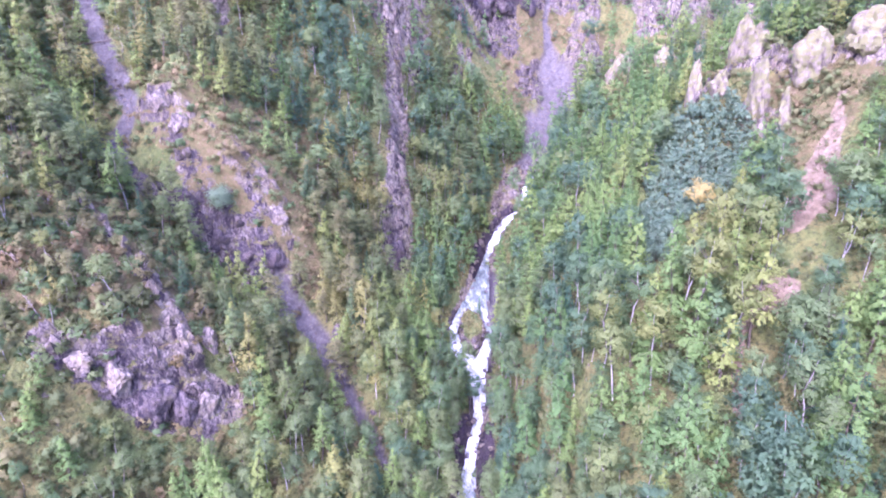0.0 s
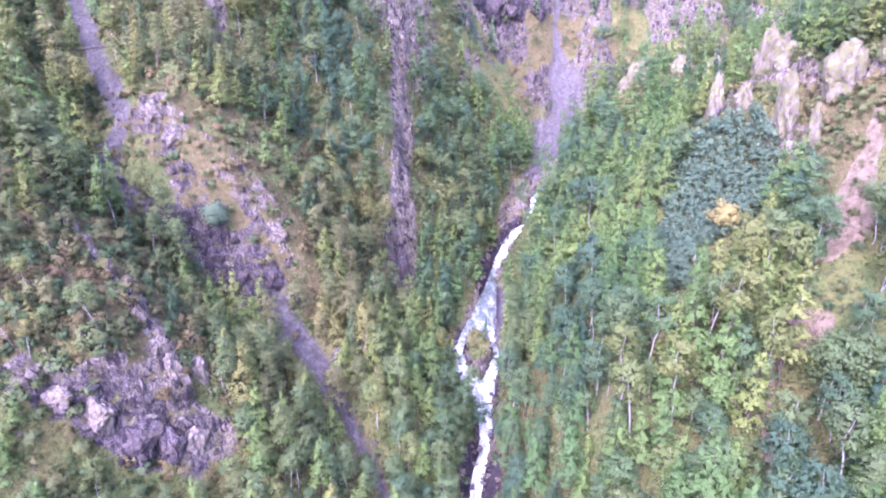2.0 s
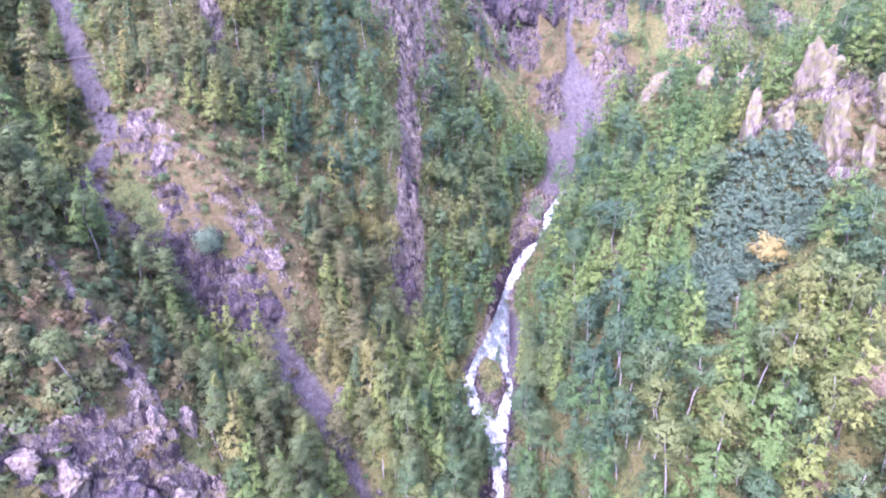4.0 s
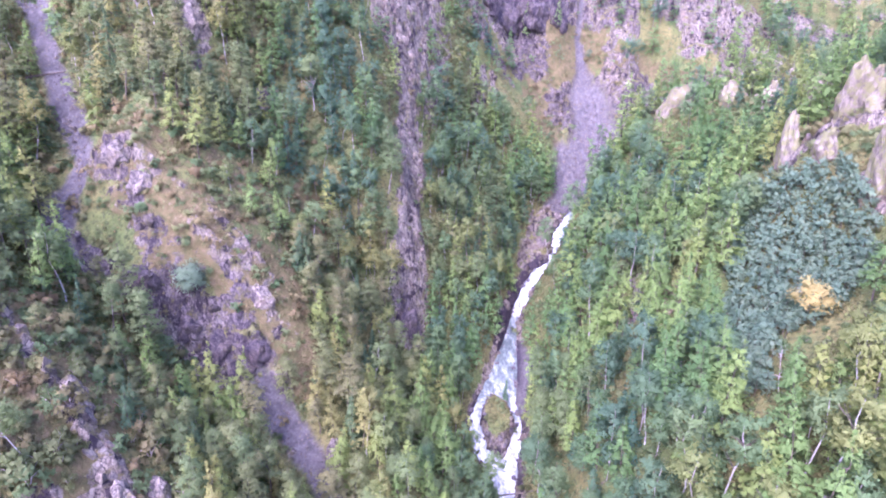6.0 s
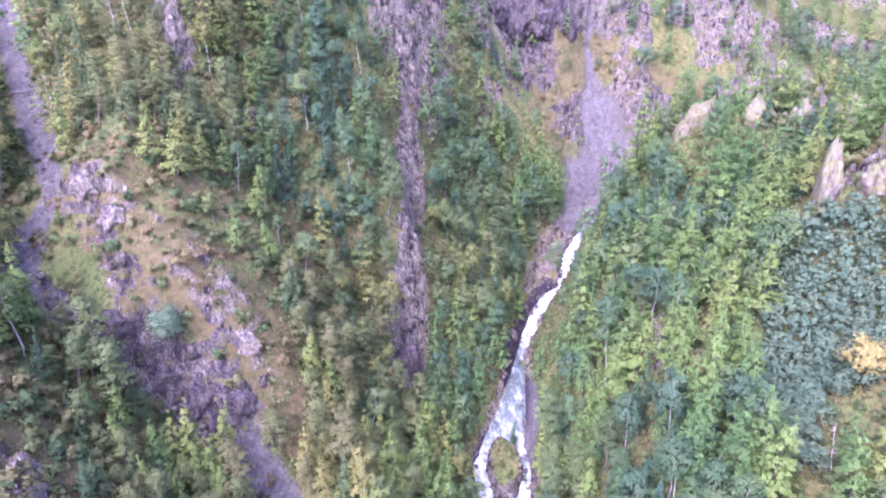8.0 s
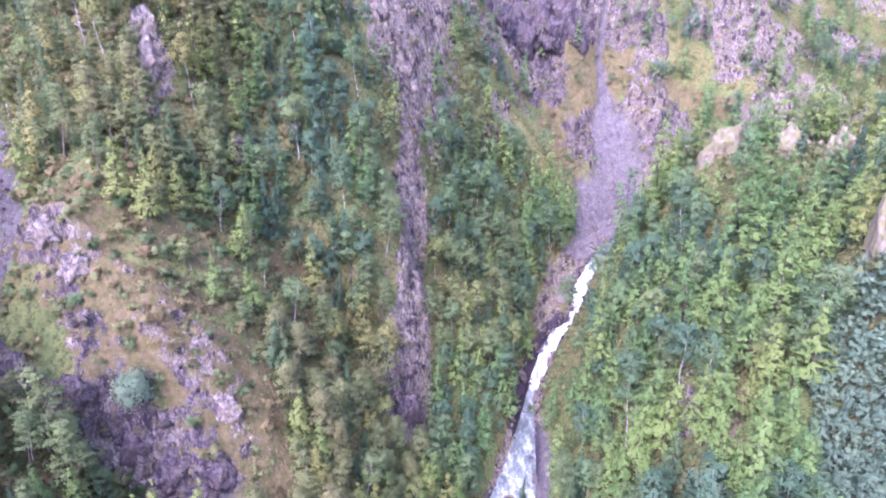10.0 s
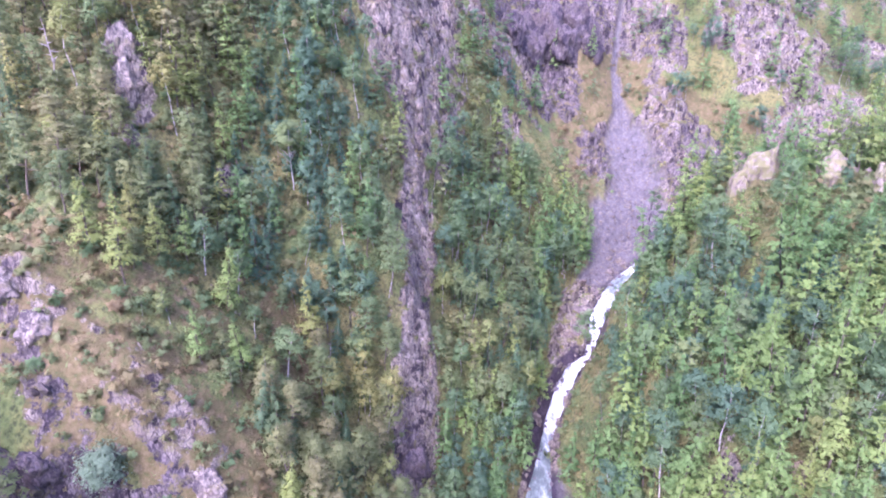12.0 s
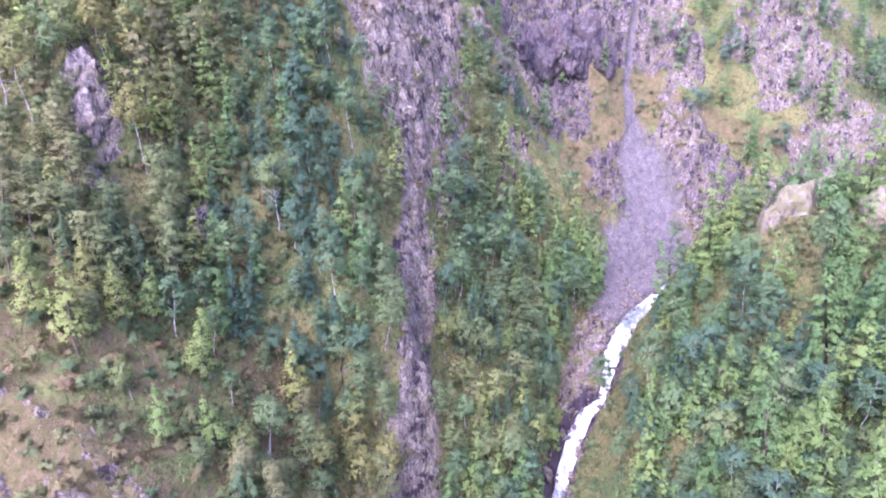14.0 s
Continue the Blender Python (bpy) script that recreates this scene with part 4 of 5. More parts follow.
STAND = [(-43, 152), (-24, 146), (-21, 178), (-24, 206), (-42, 208), (-40, 178)]  # the darkest wood, beside the rib


def tone_of(x, y, chance):
    """Where a tree's leaves lie between blue-green (0) and autumn (1), by its place."""
    drift = float(fbm(np.array([x * 0.05]), np.array([y * 0.05]), 141, 3)[0]) - 0.5
    turned = (0.3 if x > 12 else 0.42) + 1.5 * drift + (0.3 if x < -36 and 128 < y < 190 else 0.14 if x < -36 and y < 190 else 0.2 if x < -16 and y < 150 else 0)
    turned += -0.1 if y > 195 or x > 78 else 0.16 if x > 42 and y > 125 else -0.02 if 14 < x < 40 and y > 120 else 0
    turned += 0.2 if -64 < x < -40 and 70 < y < 100 else 0
    turned -= 0.35 if -43 < x < -21 and 150 < y < 206 else 0
    return min(0.86 if x > 12 else 0.95, max(0.005, 0.9 * turned + (0.7 if x > 12 else 0.55) * (chance - 0.5)))


plants = {kind: [] for kind in KINDS}
for cell, seed, x0, x1, y0, y1 in ((2.6, 1, -106, 82, 38, 215), (3.5, 2, -60, 150, 215, 300), (4.2, 3, 82, 150, 60, 215)):
    x, y, rng = scatter(cell, seed, x0, x1, y0, y1)
    z, rock, scree, soil, meadow, water, isle = land(x, y)
    dens = 0.93 - 0.25 * smooth(0.45, 0.7, fbm(x * 0.06, y * 0.06, 91, 3))
    ribs = along(ROCKS[2], x, y)
    dens = dens * smooth(0.7, 1.35, ribs[0] / ribs[1][..., 0]) * (1 - 0.88 * rock) * (1 - scree) * (1 - 0.92 * soil) * (1 - 0.72 * meadow) * (1 - water) * (1 - 0.7 * isle)
    dens = dens * np.where(inside(OUTCROP, x, y), 0.07, 1.0) * np.where(inside(BLUFF, x, y), 0.1, 1.0) * np.where(inside(HEAD, x, y), 0.16, 1.0) * np.where(inside(SCRUB, x, y), 0.3, 1.0) * np.where(inside(GLADE, x, y), 0.15, 1.0)
    for cx, cy, sx, sy, *_ in CRAGS:
        dens = dens * smooth(0.8, 1.3, np.hypot((x - cx * (1 - 5 / cy)) / (sx + 2.0), (y - cy + 5) / (sy + 6)))
    dens = dens * np.where(x < -36, 0.8, 1.0) * np.where(y > 235, 0.8, 1.0) * np.where((x > 60) & (y > 212), 0.7, 1.0)
    # low growth in front of the bare soil, the thicket and the upper torrent
    for gap in (3, 7, 11, 15, 19):
        ax, ay = x * (1 + gap / (y + 60)), y + gap
        ad, av = along(RIVER, ax, ay)
        seen = land(ax, ay)
        dens = dens * (1 - (0.8 if gap < 12 else 0.3) * seen[3]) * np.where((seen[2] > 0.4) & ((y > 185) | (x < 0)) & (gap < 10), 0.45, 1.0) * np.where(inside(THICKET, ax, ay) & (gap < 12), 0.28, 1.0)
        dens = dens * np.where((along(ROCKS[2], ax, ay)[0] < 0.8 * along(ROCKS[2], ax, ay)[1][..., 0]) & (gap < 8), 0.4, 1.0) * np.where(inside(OUTCROP, ax, ay) & (gap < 8), 0.5, 1.0) * np.where(inside(GLADE, ax, ay) & (gap < 12), 0.35, 1.0) * np.where((along(FIRM[0], ax, ay)[0] < 3.5) & (gap < 8), 0.2, 1.0)
        dens = dens * np.where((ad < av[..., 1] / 2 + 0.3) & (y > 138) & (y < 205), 0.25, 1.0)
    d, v = along(RIVER, x, y)
    dens = dens * smooth(v[..., 1] / 2 + 0.6, v[..., 1] / 2 + 3.0, d)
    dens = dens * np.where((x > 26) & (y < 80), 0.75, 1.0)
    dens = dens * smooth(1.8, 3.2, along([(-35, 166.5, 0), (-33.6, 160, 0)], x, y)[0]) * smooth(2.0, 3.5, along([(-51, 75.5, 0), (-49, 71, 0)], x, y)[0]) * smooth(2.0, 3.5, along([(-47.5, 114.5, 0), (-46, 109, 0)], x, y)[0])
    dens = dens * smooth(1.2, 2.6, along([(48.5, 101.5, 0), (45.5, 94, 0), (43, 87, 0)], x, y)[0])
    pick, roll, thick = rng.random(x.shape), rng.random(x.shape), inside(THICKET, x, y)
    stand = fbm(x * 0.045, y * 0.045, 101, 3)
    broad = fbm(x * 0.07, y * 0.07, 131, 3)
    for i in np.nonzero((pick < dens) & ~thick)[0]:
        right = x[i] > 12
        p_birch = 0.36 + 1.6 * (broad[i] - 0.5) + (0.2 if x[i] > 40 and y[i] < 86 else 0)
        p_birch -= 0.22 if x[i] < -18 or y[i] > 225 or x[i] > 45 and y[i] > 105 else 0
        p_larch = p_birch + (0.46 if right else 0.27) + (0.15 if x[i] > 45 and y[i] > 105 else 0) + 0.9 * (stand[i] - 0.5)
        p_pine = p_larch + (0.45 if y[i] > 225 else 0.14 if right else 0.5)
        kind = "birch_tree" if roll[i] < p_birch else "larch_tree" if roll[i] < p_larch else "pine_tree" if roll[i] < p_pine else "spruce_tree"
        if inside(STAND, x[i:i + 1], y[i:i + 1])[0]:
            kind = "spruce_tree" if roll[i] < 0.28 else "birch_tree" if roll[i] < 0.8 else "larch_tree"
        size = (0.5 + 0.7 * rng.random() ** 0.8) * (1.0 if right else 0.88) * (1.12 if x[i] > 26 and y[i] < 80 else 1.0) * (0.64 if x[i] < -38 and y[i] < 100 else 1.0) * (0.8 if meadow[i] > 0.4 else 1)
        plants[kind].append((x[i], y[i], z[i] - 0.15, size, rng.uniform(0, 6.28), tone_of(x[i], y[i], rng.random())))
x, y, rng = scatter(1.02, 7, 34, 62, 90, 133)
z = land(x, y)[0]
for i in np.nonzero(inside(THICKET, x, y))[0]:
    plants["young_cedar"].append((x[i], y[i], z[i] - 0.1, rng.uniform(0.95, 1.4), rng.uniform(0, 6.28), rng.random()))
x, y, rng = scatter(2.2, 8, -105, 105, 42, 285)
z, rock, scree, soil, meadow, water, isle = land(x, y)
dens = 0.55 * (1 - 0.8 * rock) * (1 - 0.95 * scree) * (1 - 0.7 * soil) * (1 - water) * np.where(x < -30, np.where(y < 112, 2.2, 1.6), 0.9) * (1 + 0.5 * meadow) * np.where(y > 225, np.where(x > 15, 0.6, 0.3), 1) * np.where(inside(THICKET, x, y), 0, 1) * np.where(inside(OUTCROP, x, y), 0.55, 1) * np.where(inside(SCRUB, x, y), 2.0, 1) * np.where(along(FIRM[0], x, y)[0] < 3.5, 0.2, 1)
for i in np.nonzero(rng.random(x.shape) < dens)[0]:
    plants["bush"].append((x[i], y[i], z[i] - 0.05, rng.uniform(0.5, 1.0) ** 0.8 * (2.0 if x[i] < -40 and y[i] < 112 else 1.6 if x[i] < -30 else 1.3), rng.uniform(0, 6.28), rng.random() * (0.95 if x[i] < -14 or meadow[i] > 0.3 else 0.62)))

# undergrowth on the islet
rng = np.random.default_rng(31)
for _ in range(9):
    px, py = ISLAND[0] + rng.uniform(-0.5, 0.5) * ISLAND[2], ISLAND[1] + rng.uniform(-0.55, 0.6) * ISLAND[3]
    plants["bush"].append((px, py, float(land(np.array([px]), np.array([py]))[0][0]) - 0.05, rng.uniform(0.5, 1.0), rng.uniform(0, 6.28), rng.uniform(0, 0.7)))

# scrub between the crags of the crest
x, y, rng = scatter(2.0, 9, 44, 88, 104, 190)
z = land(x, y)[0]
pick = (y < 140) | (y > 158)
x, y, z = x[pick], y[pick], z[pick]
for i in np.nonzero((rng.random(x.shape) < 0.55) & ~inside(THICKET, x, y))[0]:
    plants["bush"].append((x[i], y[i], z[i] - 0.05, rng.uniform(0.8, 1.7), rng.uniform(0, 6.28), 0.35 + 0.5 * rng.random()))

# the wood goes on, thinner in detail, behind the start and beyond the gorge
rng = np.random.default_rng(12)
x, y = (a.ravel() for a in np.meshgrid(np.arange(-180, 210, 7.0), np.arange(-80, 360, 7.0)))
x, y = x + rng.uniform(-3.2, 3.2, x.shape), y + rng.uniform(-3.2, 3.2, y.shape)
z, rock, scree, soil, meadow, water, isle = land(x, y)
held = (np.abs(x) < 34 + 0.62 * y) & (y > 38) & (y < 300) & (x > -106) & (x < 150)
d, v = along(RIVER, x, y)
dens = 0.85 * (1 - 0.8 * rock) * (1 - scree) * (1 - water) * smooth(v[..., 1] / 2 + 1, v[..., 1] / 2 + 4, d)
for i in np.nonzero((rng.random(x.shape) < dens) & ~held)[0]:
    kind = ("birch_tree", "birch_tree", "larch_tree", "larch_tree", "pine_tree", "spruce_tree")[rng.integers(6)]
    plants[kind].append((x[i], y[i], z[i] - 0.15, rng.uniform(0.9, 1.35), rng.uniform(0, 6.28), rng.random()))

NEAR = 290
for kind, (makers, bark, leaf, label, category, group) in KINDS.items():
    spots = sorted(plants[kind], key=lambda p: math.dist(p[:3], (0, 62, 118)) + (200 if p[1] < 52 or abs(p[0]) > 22 + 0.62 * p[1] else 0))
    # the trees of the inner gorge, one by one
    models = []
    for j, make in enumerate(makers):
        (wv, wf), (lv, lf, ln) = make(100 + j, 1.0)
        if kind == "bush":
            me = mesh_from(kind, np.concatenate([wv, lv]), np.concatenate([wf, lf + len(wv)]), [bark, leaf], [0] * len(wf) + [1] * len(lf), False, np.concatenate([stem_normals(wv), ln]))
            models.append(tagged(new(kind, me), label, category, group))
        else:
            top = tagged(new(kind), label, category, group)
            if kind == "young_cedar":
                wv, wf = wv[:36], wf[:60]
            stem = 72 if kind in ("birch_tree", "pine_tree") else 60
            part("trunk", mesh_from("trunk", wv, wf, [bark, B_PINE], [0] * stem + [1] * (len(wf) - stem)), top)
            part("crown", mesh_from("crown", lv, lf, [leaf], None, False, ln), top)
            models.append(top)
    sway = np.random.default_rng(len(kind))
    used = set()
    for px, py, pz, s, a, tint in spots[:NEAR]:
        j = int(tint * 997) % len(models)
        m = upright(px, py, pz, sway.normal(0, 2.5), sway.normal(-2.0 if px > 8 else 2.0, 2.5)) @ pose(0, 0, 0, 0, 0, math.degrees(a))
        if j not in used:
            used.add(j)
            models[j].scale = (s, s, s)
            models[j].matrix_basis = m @ Matrix.Diagonal((s, s, s, 1))
            ob = models[j]
        else:
            ob = copy_thing(models[j], m)
            ob.scale = (s, s, s)
        for leafy in ((ob,) if kind == "bush" else [c for c in ob.children if c.name.startswith("crown")]):
            leafy["tone"] = tint
    # the rest of the wood
    shapes = []
    for j, make in enumerate(makers[:3]):
        for q in (0.5, 0.24, 0.12) if kind == "bush" else (0.52, 0.35, 0.12):
            (wv, wf), (lv, lf, ln) = make(500 + j, q)
            wv, wf = (wv[:0], wf[:0]) if kind == "bush" else (wv[:42], wf[:36])
            shapes.append((np.concatenate([wv, lv]), np.concatenate([wf, lf + len(wv)]), [0] * len(wf) + [1] * len(lf), np.concatenate([stem_normals(wv), ln])))
    vs, fs, ns, mi, tints, base = [], [], [], [], [], 0
    for px, py, pz, s, a, tint in spots[NEAR:]:
        v, f, index, nrm = shapes[int(tint * 997) % (len(shapes) // 3) * 3 + (2 if py < 38 or py > 300 or abs(px) > 36 + 0.62 * py or px > 130 and py < 215 else 1 if py > 190 or px < -80 or kind == "bush" else 0)]
        turn = np.array((pose(0, 0, 0, sway.normal(0, 2.5), sway.normal(-2.0 if px > 8 else 2.0, 2.5)) @ pose(0, 0, 0, 0, 0, math.degrees(a))).to_3x3()).T
        vs.append(v @ turn * s + climb((px, py, pz)))
        ns.append(nrm @ turn)
        fs.append(f + base)
        mi.append(index)
        tints.append(np.full(len(v), tint))
        base += len(v)
    if vs:
        me = mesh_from(kind + "_wood", np.concatenate(vs), np.concatenate(fs), [bark, leaf], np.concatenate(mi), False, np.concatenate(ns))
        me.attributes.new("tint", "FLOAT", "POINT").data.foreach_set("value", np.concatenate(tints).astype(np.float32))
        tagged(new(kind.split("_")[0] + "_wood", me), "many more of the same, covering the slopes of the gorge", category, kind="stuff")


# ---- single trees and timber ----
def lone(kind, built, bark, leaf, x, y, label, category, turn=0.0, tone=0.5):
    (wv, wf), (lv, lf, ln) = built
    top = tagged(new(kind), label, category)
    part("trunk", mesh_from("trunk", wv, wf, [bark]), top)
    part("crown", mesh_from("crown", lv, lf, [leaf], None, False, ln), top)["tone"] = tone
    top.matrix_world = upright(x, y, height(x, y) - 0.15, 0, 0, turn)
    return top


lone("birch_tree", broadleaf(71, 7.0, 3.3, 1.1, 0.3), B_BIRCH, L_GOLD, 48.5, 103, "golden yellow autumn birch at the edge of the thicket", "birch")
lone("birch_tree", broadleaf(72, 3.6, 1.3, 0.8, 0.2), B_BIRCH, L_GOLD, 57, 93, "small yellow autumn birch beside the bare soil", "birch")
lone("birch_tree", broadleaf(73, 9.0, 2.2, 0.9, 0.6, 0.3), B_BIRCH, L_BIRCH, -51, 77, "leaning birch with bare white trunk above the outcrop", "birch", 200, 0.65)
lone("birch_tree", broadleaf(74, 13.5, 3.0, 1.6, 0.42), B_BIRCH, L_BIRCH, -35, 168, "tall pale grey-green birch above the wood", "birch", 40, 0.62)
lone("willow_bush", broadleaf(75, 6.0, 3.2, 2.2, 0.08), B_PINE, L_THICKET, -48, 117, "round blue-green willow bush in the rocky gully", "bush", 0, 0.9)
lone("spruce_tree", conifer(76, 7.0, 1.1, 1.2, 11, 0.4, 0.05, 0.9), B_PINE, L_SPRUCE, 9.6, 132.5, "thin spruce at the head of the islet", "spruce")
lone("spruce_tree", conifer(77, 8.0, 1.8, 1.2, 11, 0.4, 0.05, 0.9), B_PINE, L_SPRUCE, 62, 171, "dark spruce below the crest rocks", "spruce")
lone("spruce_tree", conifer(78, 7.5, 1.5, 1.2, 11, 0.4, 0.05, 0.9), B_PINE, L_SPRUCE, 67, 133, "dark spruce beside the tall pinnacle", "spruce")


def snag_mesh(seed, h, twigs=14):
    """A dead standing trunk with bare branches."""
    rng = np.random.default_rng(seed)
    k = np.linspace(0, 1, 7)
    bend = np.cumsum(rng.normal(0, 0.02, (7, 2)), 0) * h
    path = np.stack([bend[:, 0], bend[:, 1], k * h - 0.4], 1)
    wood = [tube(path, 0.010 * h * (1 - 0.8 * k) + 0.015, 6)]
    for i in range(twigs):
        f = rng.uniform(0.3, 0.95)
        a, r = rng.uniform(0, 6.28), rng.uniform(0.08, 0.26) * h * (1.2 - f)
        base = np.array([np.interp(f, k, path[:, j]) for j in range(3)])
        tip = base + np.array([math.cos(a) * r, math.sin(a) * r, rng.uniform(-0.1, 0.5) * r])
        wood.append(tube([base, (base + tip) / 2 + rng.normal(0, 0.08 * r, 3), tip], (0.07, 0.045, 0.02), 3))
    v, f = gather(wood)
    return mesh_from("dead_tree", v, f, [B_DEAD])


snags = [snag_mesh(k, 8.0) for k in range(3)]
for i, (x, y, s, lean) in enumerate([(27, 71, 0.9, 4), (47, 66, 0.7, -20), (33, 112, 0.8, 6), (-30, 137, 0.8, 8), (-27, 147, 0.7, -6), (-68, 164, 1.2, -9), (-23, 118, 0.6, 3), (-72, 92, 0.7, 10), (36, 158, 0.7, -8),
                                     (47, 172, 0.8, 5), (72, 246, 1.0, 3), (84, 262, 0.9, -7), (-36, 80, 0.7, 18), (22, 104, 0.6, -5), (58, 141, 0.7, 3), (-60, 72, 0.6, -14), (41, 92, 0.8, 12)]):
    ob = tagged(new("dead_tree", snags[i % 3]), "bare grey dead tree standing on the slope", "dead tree", "dead trees of the gorge")
    ob.matrix_world = upright(x, y, height(x, y) - 0.1, lean, lean * 0.6, i * 77) @ Matrix.Diagonal((s, s, s, 1))


def fallen(a, b, r, seed, label):
    rng = np.random.default_rng(seed)
    a, b = climb(a), climb(b)
    k = np.linspace(0, 1, 8)[:, None]
    path = a + (b - a) * k + rng.normal(0, 0.05, (8, 3))
    wood = [tube(path, r * (1 - 0.5 * k[:, 0]), 7)]
    for i in range(5):
        base = a + (b - a) * rng.uniform(0.35, 0.95)
        wood.append(tube([base, base + rng.normal(0, 0.5, 3) * np.array([1, 1, 0.5]), base + rng.normal(0, 0.9, 3) * np.array([1, 1, 0.4])], (0.05, 0.035, 0.015), 3))
    v, f = gather(wood)
    tagged(new("fallen_log", mesh_from("fallen_log", v, f, [B_PINE])), label, "log")


fallen((4.6, 107.6, height(4.6, 107.6) + 0.2), (13.4, 106.6, height(13.4, 106.6) + 0.15), 0.2, 1, "dark fallen trunk lying across the torrent")
fallen((-89.5, 154.5, height(-89.5, 154.5) + 0.2), (-80.5, 157, height(-80.5, 157) + 0.2), 0.24, 2, "dark fallen trunk lying across the scree gully")
fallen((72, 236, height(72, 236) + 0.2), (78, 241, height(78, 241) + 0.2), 0.2, 3, "grey fallen trunk on the far slope")
fallen((-3, 128, height(-3, 128) + 0.3), (0.5, 131, height(0.5, 131) + 0.3), 0.13, 4, "pale fallen trunk on the river bank")

# ---- boulders ----
boulders = [stone_mesh("boulder", 200 + k, 1.0, 0.8, 0.62, 0.5, 2) for k in range(5)]
wet_boulders = [stone_mesh("boulder", 210 + k, 1.0, 0.8, 0.6, 0.5, 2, M_WET) for k in range(5)]


def boulder(x, y, z, r, rng, label, group):
    ob = tagged(new("boulder", (wet_boulders if "wet" in label else boulders)[rng.randrange(5)]), label, "boulder", group)
    ob.matrix_world = upright(x, y, z, rng.uniform(-15, 15), rng.uniform(-15, 15), rng.uniform(0, 360)) @ Matrix.Diagonal((r, r, r * rng.uniform(0.8, 1.2), 1))


rng = random.Random(4)
course = [p for p in RIVER if 60 < p[1] < 214]
for (ax, ay, az, aw, _), (bx, by, bz, bw, _) in zip(course[:-1], course[1:]):
    for _ in range(4):
        t, side = rng.random(), rng.choice((-1, 1))
        dx, dy = by - ay, ax - bx
        n = math.hypot(dx, dy)
        off = side * (aw + (bw - aw) * t) / 2 * rng.uniform(0.72, 1.15)
        x, y = ax + (bx - ax) * t + dx / n * off, ay + (by - ay) * t + dy / n * off
        boulder(x, y, max(height(x, y), az + (bz - az) * t - 0.2) + 0.1, rng.uniform(0.35, 1.0), rng, "wet grey boulder at the edge of the torrent", "boulders of the torrent")
for i in range(16):
    a = i * 0.39 + rng.uniform(-0.15, 0.15)
    x, y = ISLAND[0] + math.cos(a) * ISLAND[2] * rng.uniform(0.72, 0.95), ISLAND[1] + math.sin(a) * ISLAND[3] * rng.uniform(0.72, 0.95)
    boulder(x, y, height(x, y) + 0.05, rng.uniform(0.4, 0.95), rng, "dark wet boulder on the shore of the islet", "boulders of the torrent")
for x, y, r in ((7.3, 98.6, 1.0), (6.2, 110.5, 0.9)):
    boulder(x, y, height(x, y) + 0.5, r, rng, "dark wet boulder in the midst of the torrent", "boulders of the torrent")
for x, y, r in ((24.0, 187, 2.6), (26.0, 194, 3.0), (29.5, 201.5, 2.4), (35, 207.5, 2.0), (40, 203, 1.6), (44, 211, 1.5)):
    boulder(x, y, height(x, y) - 0.3, r, rng, "large pale violet boulder beside the falls", "boulders of the torrent")
for _ in range(120):
    x, y = rng.uniform(30, 58), rng.uniform(203, 246)
    if land(np.array([x]), np.array([y]))[2][0] > 0.3 or rng.random() < 0.15:
        boulder(x, y, height(x, y) + 0.05, rng.uniform(0.25, 0.8) * (1.5 if y < 214 else 1), rng, "grey-violet block lying on the scree", "blocks on the scree")
for _ in range(60):
    gully = SCREES[rng.randrange(2)]
    k = rng.randrange(len(gully) - 1)
    a, b = gully[k], gully[k + 1]
    t = rng.random()
    x, y = a[0] + (b[0] - a[0]) * t + rng.uniform(-2.5, 2.5), a[1] + (b[1] - a[1]) * t + rng.uniform(-2, 2)
    boulder(x, y, height(x, y) + 0.05, rng.uniform(0.25, 0.9), rng, "grey-violet block lying in the dry gully", "blocks in the gully")

# loose stones too many to count, and tufts of grass
rs = np.random.default_rng(12)
n = 9000
x, y = np.concatenate([rs.uniform(28, 60, n), rs.uniform(-98, -8, n * 2)]), np.concatenate([rs.uniform(200, 275, n), rs.uniform(74, 175, n * 2)])
z, rock, scree, *_ = land(x, y)
keep = scree > 0.4
x, y, z = x[keep], y[keep], z[keep]
tet = np.array([(-.5, -.4, -.25), (.5, -.45, -.2), (.45, .5, -.25), (-.5, .45, -.2), (-.3, -.25, .35), (.3, -.3, .42), (.28, .3, .36), (-.32, .28, .4)])
box = np.array([(0, 1, 5, 4), (1, 2, 6, 5), (2, 3, 7, 6), (3, 0, 4, 7), (4, 5, 6, 7)])
k = len(x)
size = rs.uniform(0.12, 0.5, (k, 1, 1)) ** 1.4 * 1.2
v = (tet[None] + rs.normal(0, 0.12, (k, 8, 3))) * size
a = rs.uniform(0, 6.28, (k, 1))
v = np.stack([v[..., 0] * np.cos(a) - v[..., 1] * np.sin(a) + x[:, None], v[..., 0] * np.sin(a) + v[..., 1] * np.cos(a) + y[:, None], v[..., 2] + z[:, None] + 0.06], -1)
tagged(new("loose_stones", mesh_from("loose_stones", climb(v.reshape(-1, 3)), (np.arange(k)[:, None, None] * 8 + box[None]).reshape(-1, 4), [M_STONE], None, True)), "loose grey-violet stones strewn over the scree", "stones", kind="stuff")

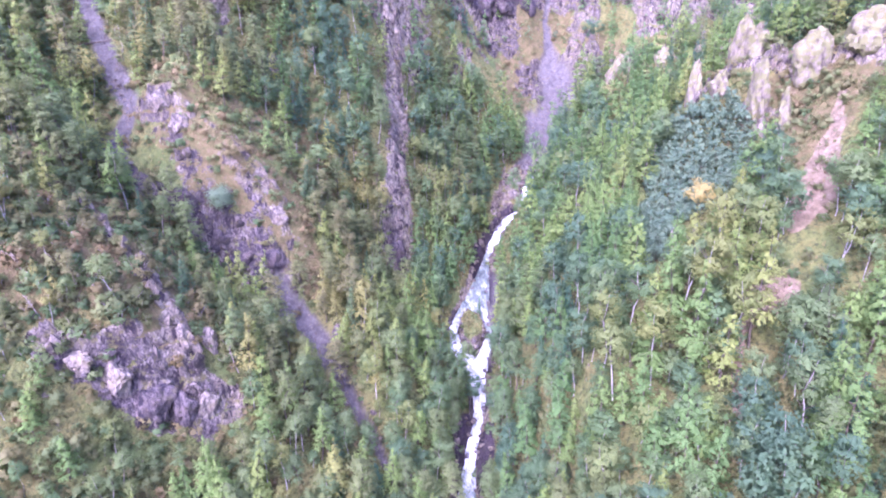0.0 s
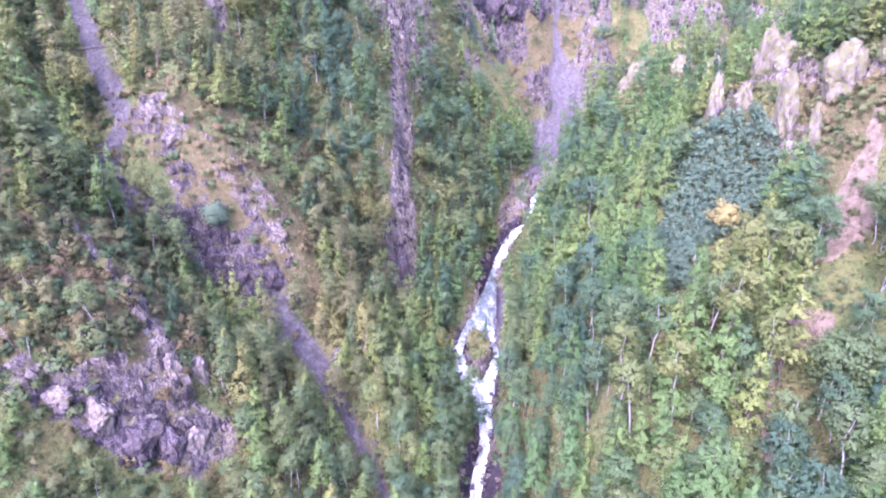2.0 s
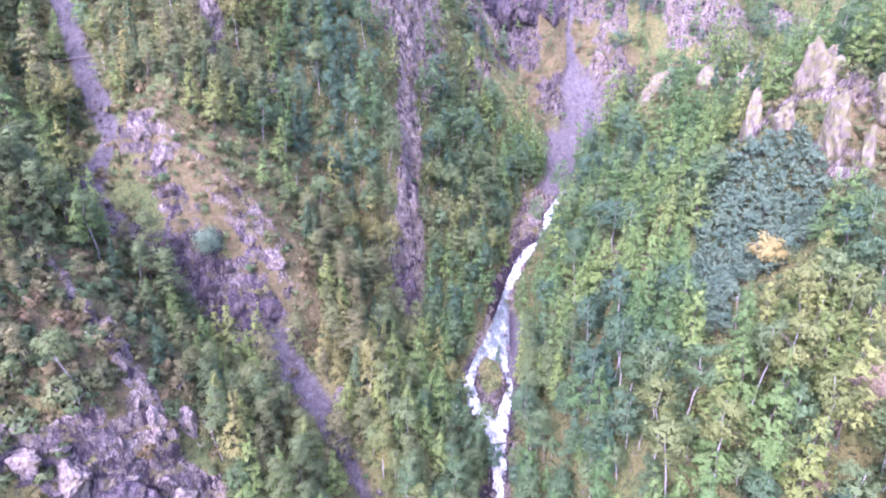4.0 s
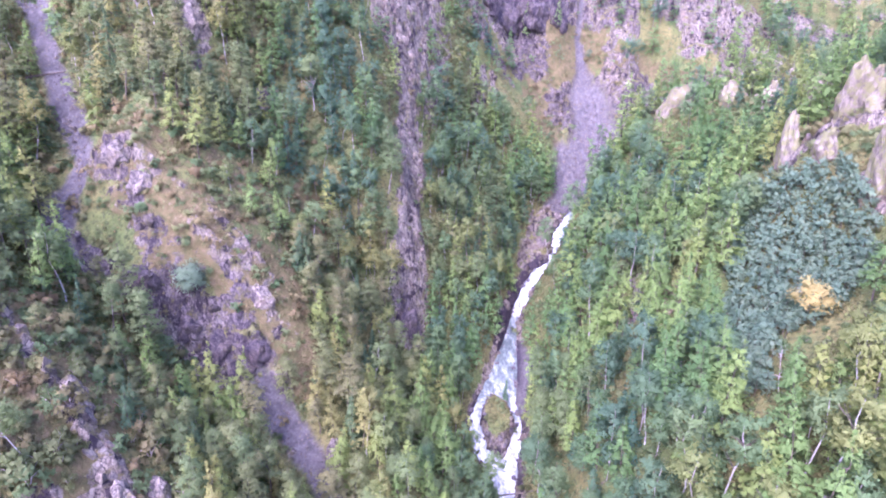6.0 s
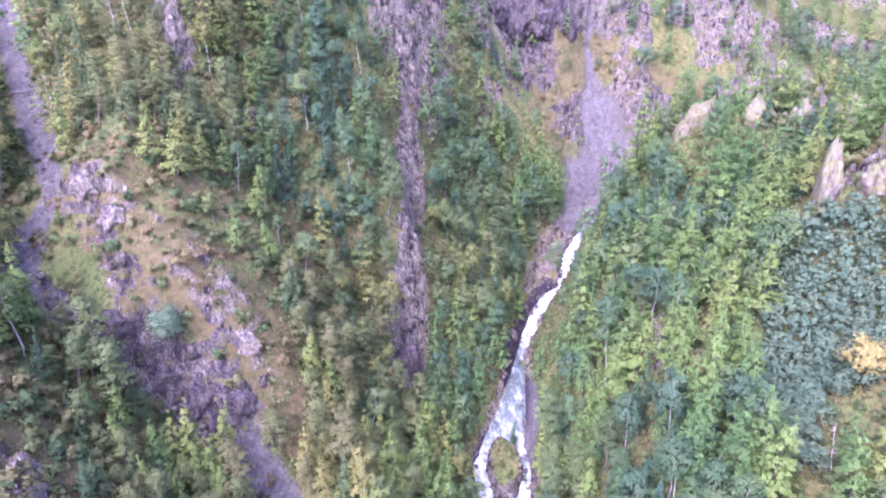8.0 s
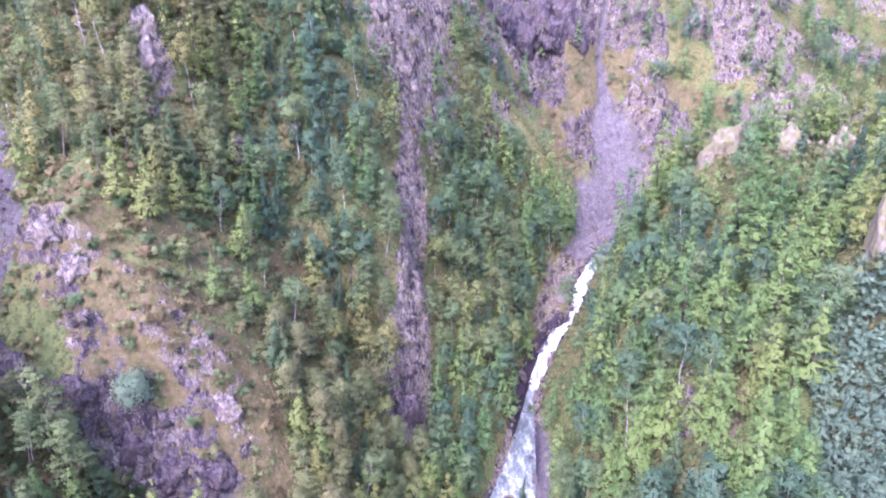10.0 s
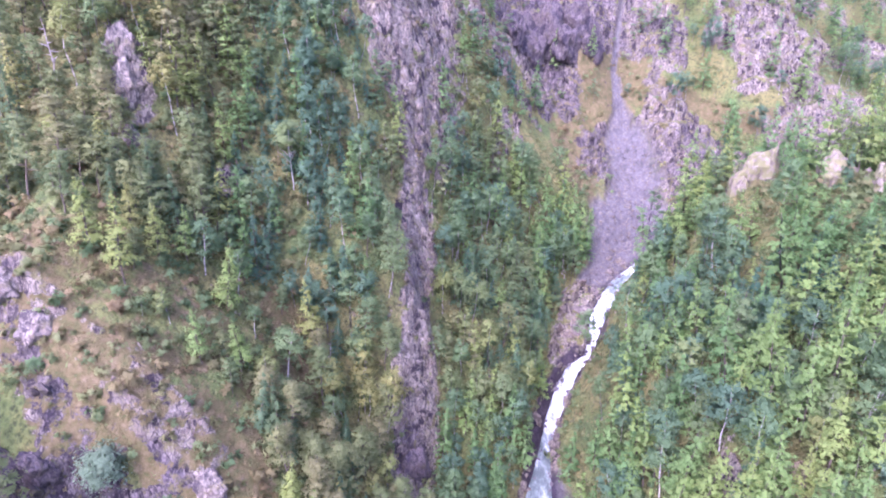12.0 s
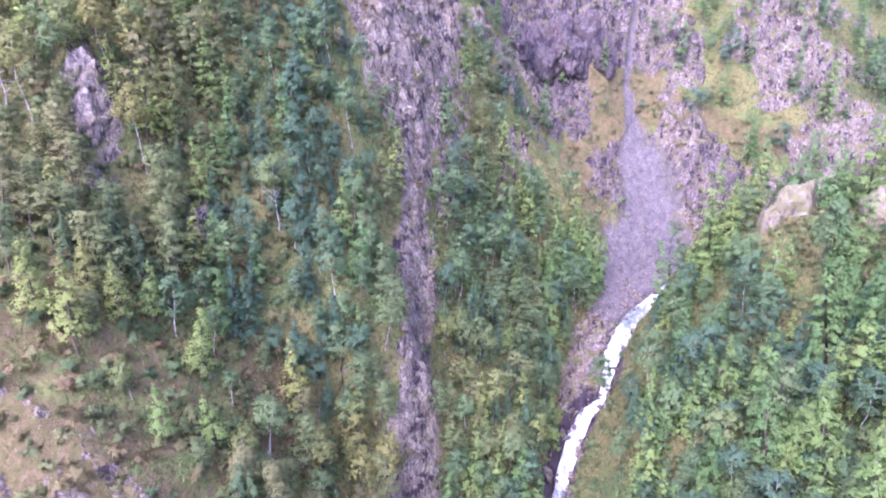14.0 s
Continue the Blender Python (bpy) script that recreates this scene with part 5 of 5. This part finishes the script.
n = 16000
x, y = rs.uniform(-72, 70, n), rs.uniform(66, 285, n)
ends = land(x + 0.8, y)[0], land(x, y + 0.8)[0]
z, rock, scree, soil, meadow, water, isle = land(x, y)
steep = np.hypot(ends[0] - z, ends[1] - z) / 0.8
keep = (rock > 0.6) & (scree < 0.2) & (water < 0.1) & (steep > 0.7) & (rs.random(n) < 0.8)
blocks = [stone_mesh("block", 300 + k, 1.0, 0.75, 1.4, 0.6, 1) for k in range(6)]
forms = []
for me in blocks:
    co = np.empty(len(me.vertices) * 3, np.float32)
    me.vertices.foreach_get("co", co)
    forms.append((co.reshape(-1, 3), np.array([p.vertices[:] for p in me.polygons])))
    bpy.data.meshes.remove(me)
beds = land.slate[keep]
near = np.argsort(np.abs(y[keep] - 100) + np.abs(x[keep] + 45) * 0.5 + rs.uniform(0, 60, keep.sum()))[:1300]
vs, fs, dark, base = [], [], [], 0
for px, py, pz, bed in zip(x[keep][near], y[keep][near], z[keep][near], beds[near]):
    co, tri = forms[rs.integers(6)]
    turn = np.array(Euler((rs.normal(0.25, 0.2), rs.normal(0, 0.2), rs.normal(0, 0.5))).to_matrix())
    vs.append((co * rs.uniform(0.35, 1.25) * (1.2 if px < -30 else 1.0) * np.array([rs.uniform(0.5, 1), 0.8, rs.uniform(0.8, 1.7)])) @ turn.T + np.array([px, py, pz - 0.1]))
    fs.append(tri + base)
    dark.append(np.full(len(co), bed))
    base += len(co)
me = mesh_from("outcrop_blocks", climb(np.concatenate(vs)), np.concatenate(fs), [M_STONE], None, True)
me.attributes.new("slate", "FLOAT", "POINT").data.foreach_set("value", np.concatenate(dark).astype(np.float32))
tagged(new("outcrop_blocks", me), "broken angular blocks standing out of the cliffs", "rocks", kind="stuff")

n = 18000
x, y = rs.uniform(-95, 85, n), rs.uniform(45, 230, n)
z, rock, scree, soil, meadow, water, isle = land(x, y)
keep = (rs.random(n) > 0.85 * rock) & (scree < 0.3) & (water < 0.2) & (np.abs(x) < 30 + 0.6 * y)
x, y, z = x[keep], y[keep], z[keep]
k = len(x)
a = rs.uniform(0, 6.28, (k, 3))
h = rs.uniform(0.25, 0.7, (k, 3))
c = climb(np.stack([x, y, z], -1))[:, None, :]
side = np.stack([np.cos(a), np.sin(a), np.zeros_like(a)], -1)
lean = np.stack([np.cos(a + 1.5) * h * 0.7, np.sin(a + 1.5) * h * 0.7, h], -1)
v = np.stack([c - side * 0.22, c + side * 0.22, c + lean], 2)
me = mesh_from("grass_tufts", v.reshape(-1, 3), np.arange(k * 9).reshape(-1, 3), [L_BUSH], None, True)
me.attributes.new("tint", "FLOAT", "POINT").data.foreach_set("value", np.repeat(rs.uniform(0.3, 0.95, k), 9).astype(np.float32))
tagged(new("grass_tufts", me), "ochre and green tufts of tall grass between the trees", "grass", kind="stuff")
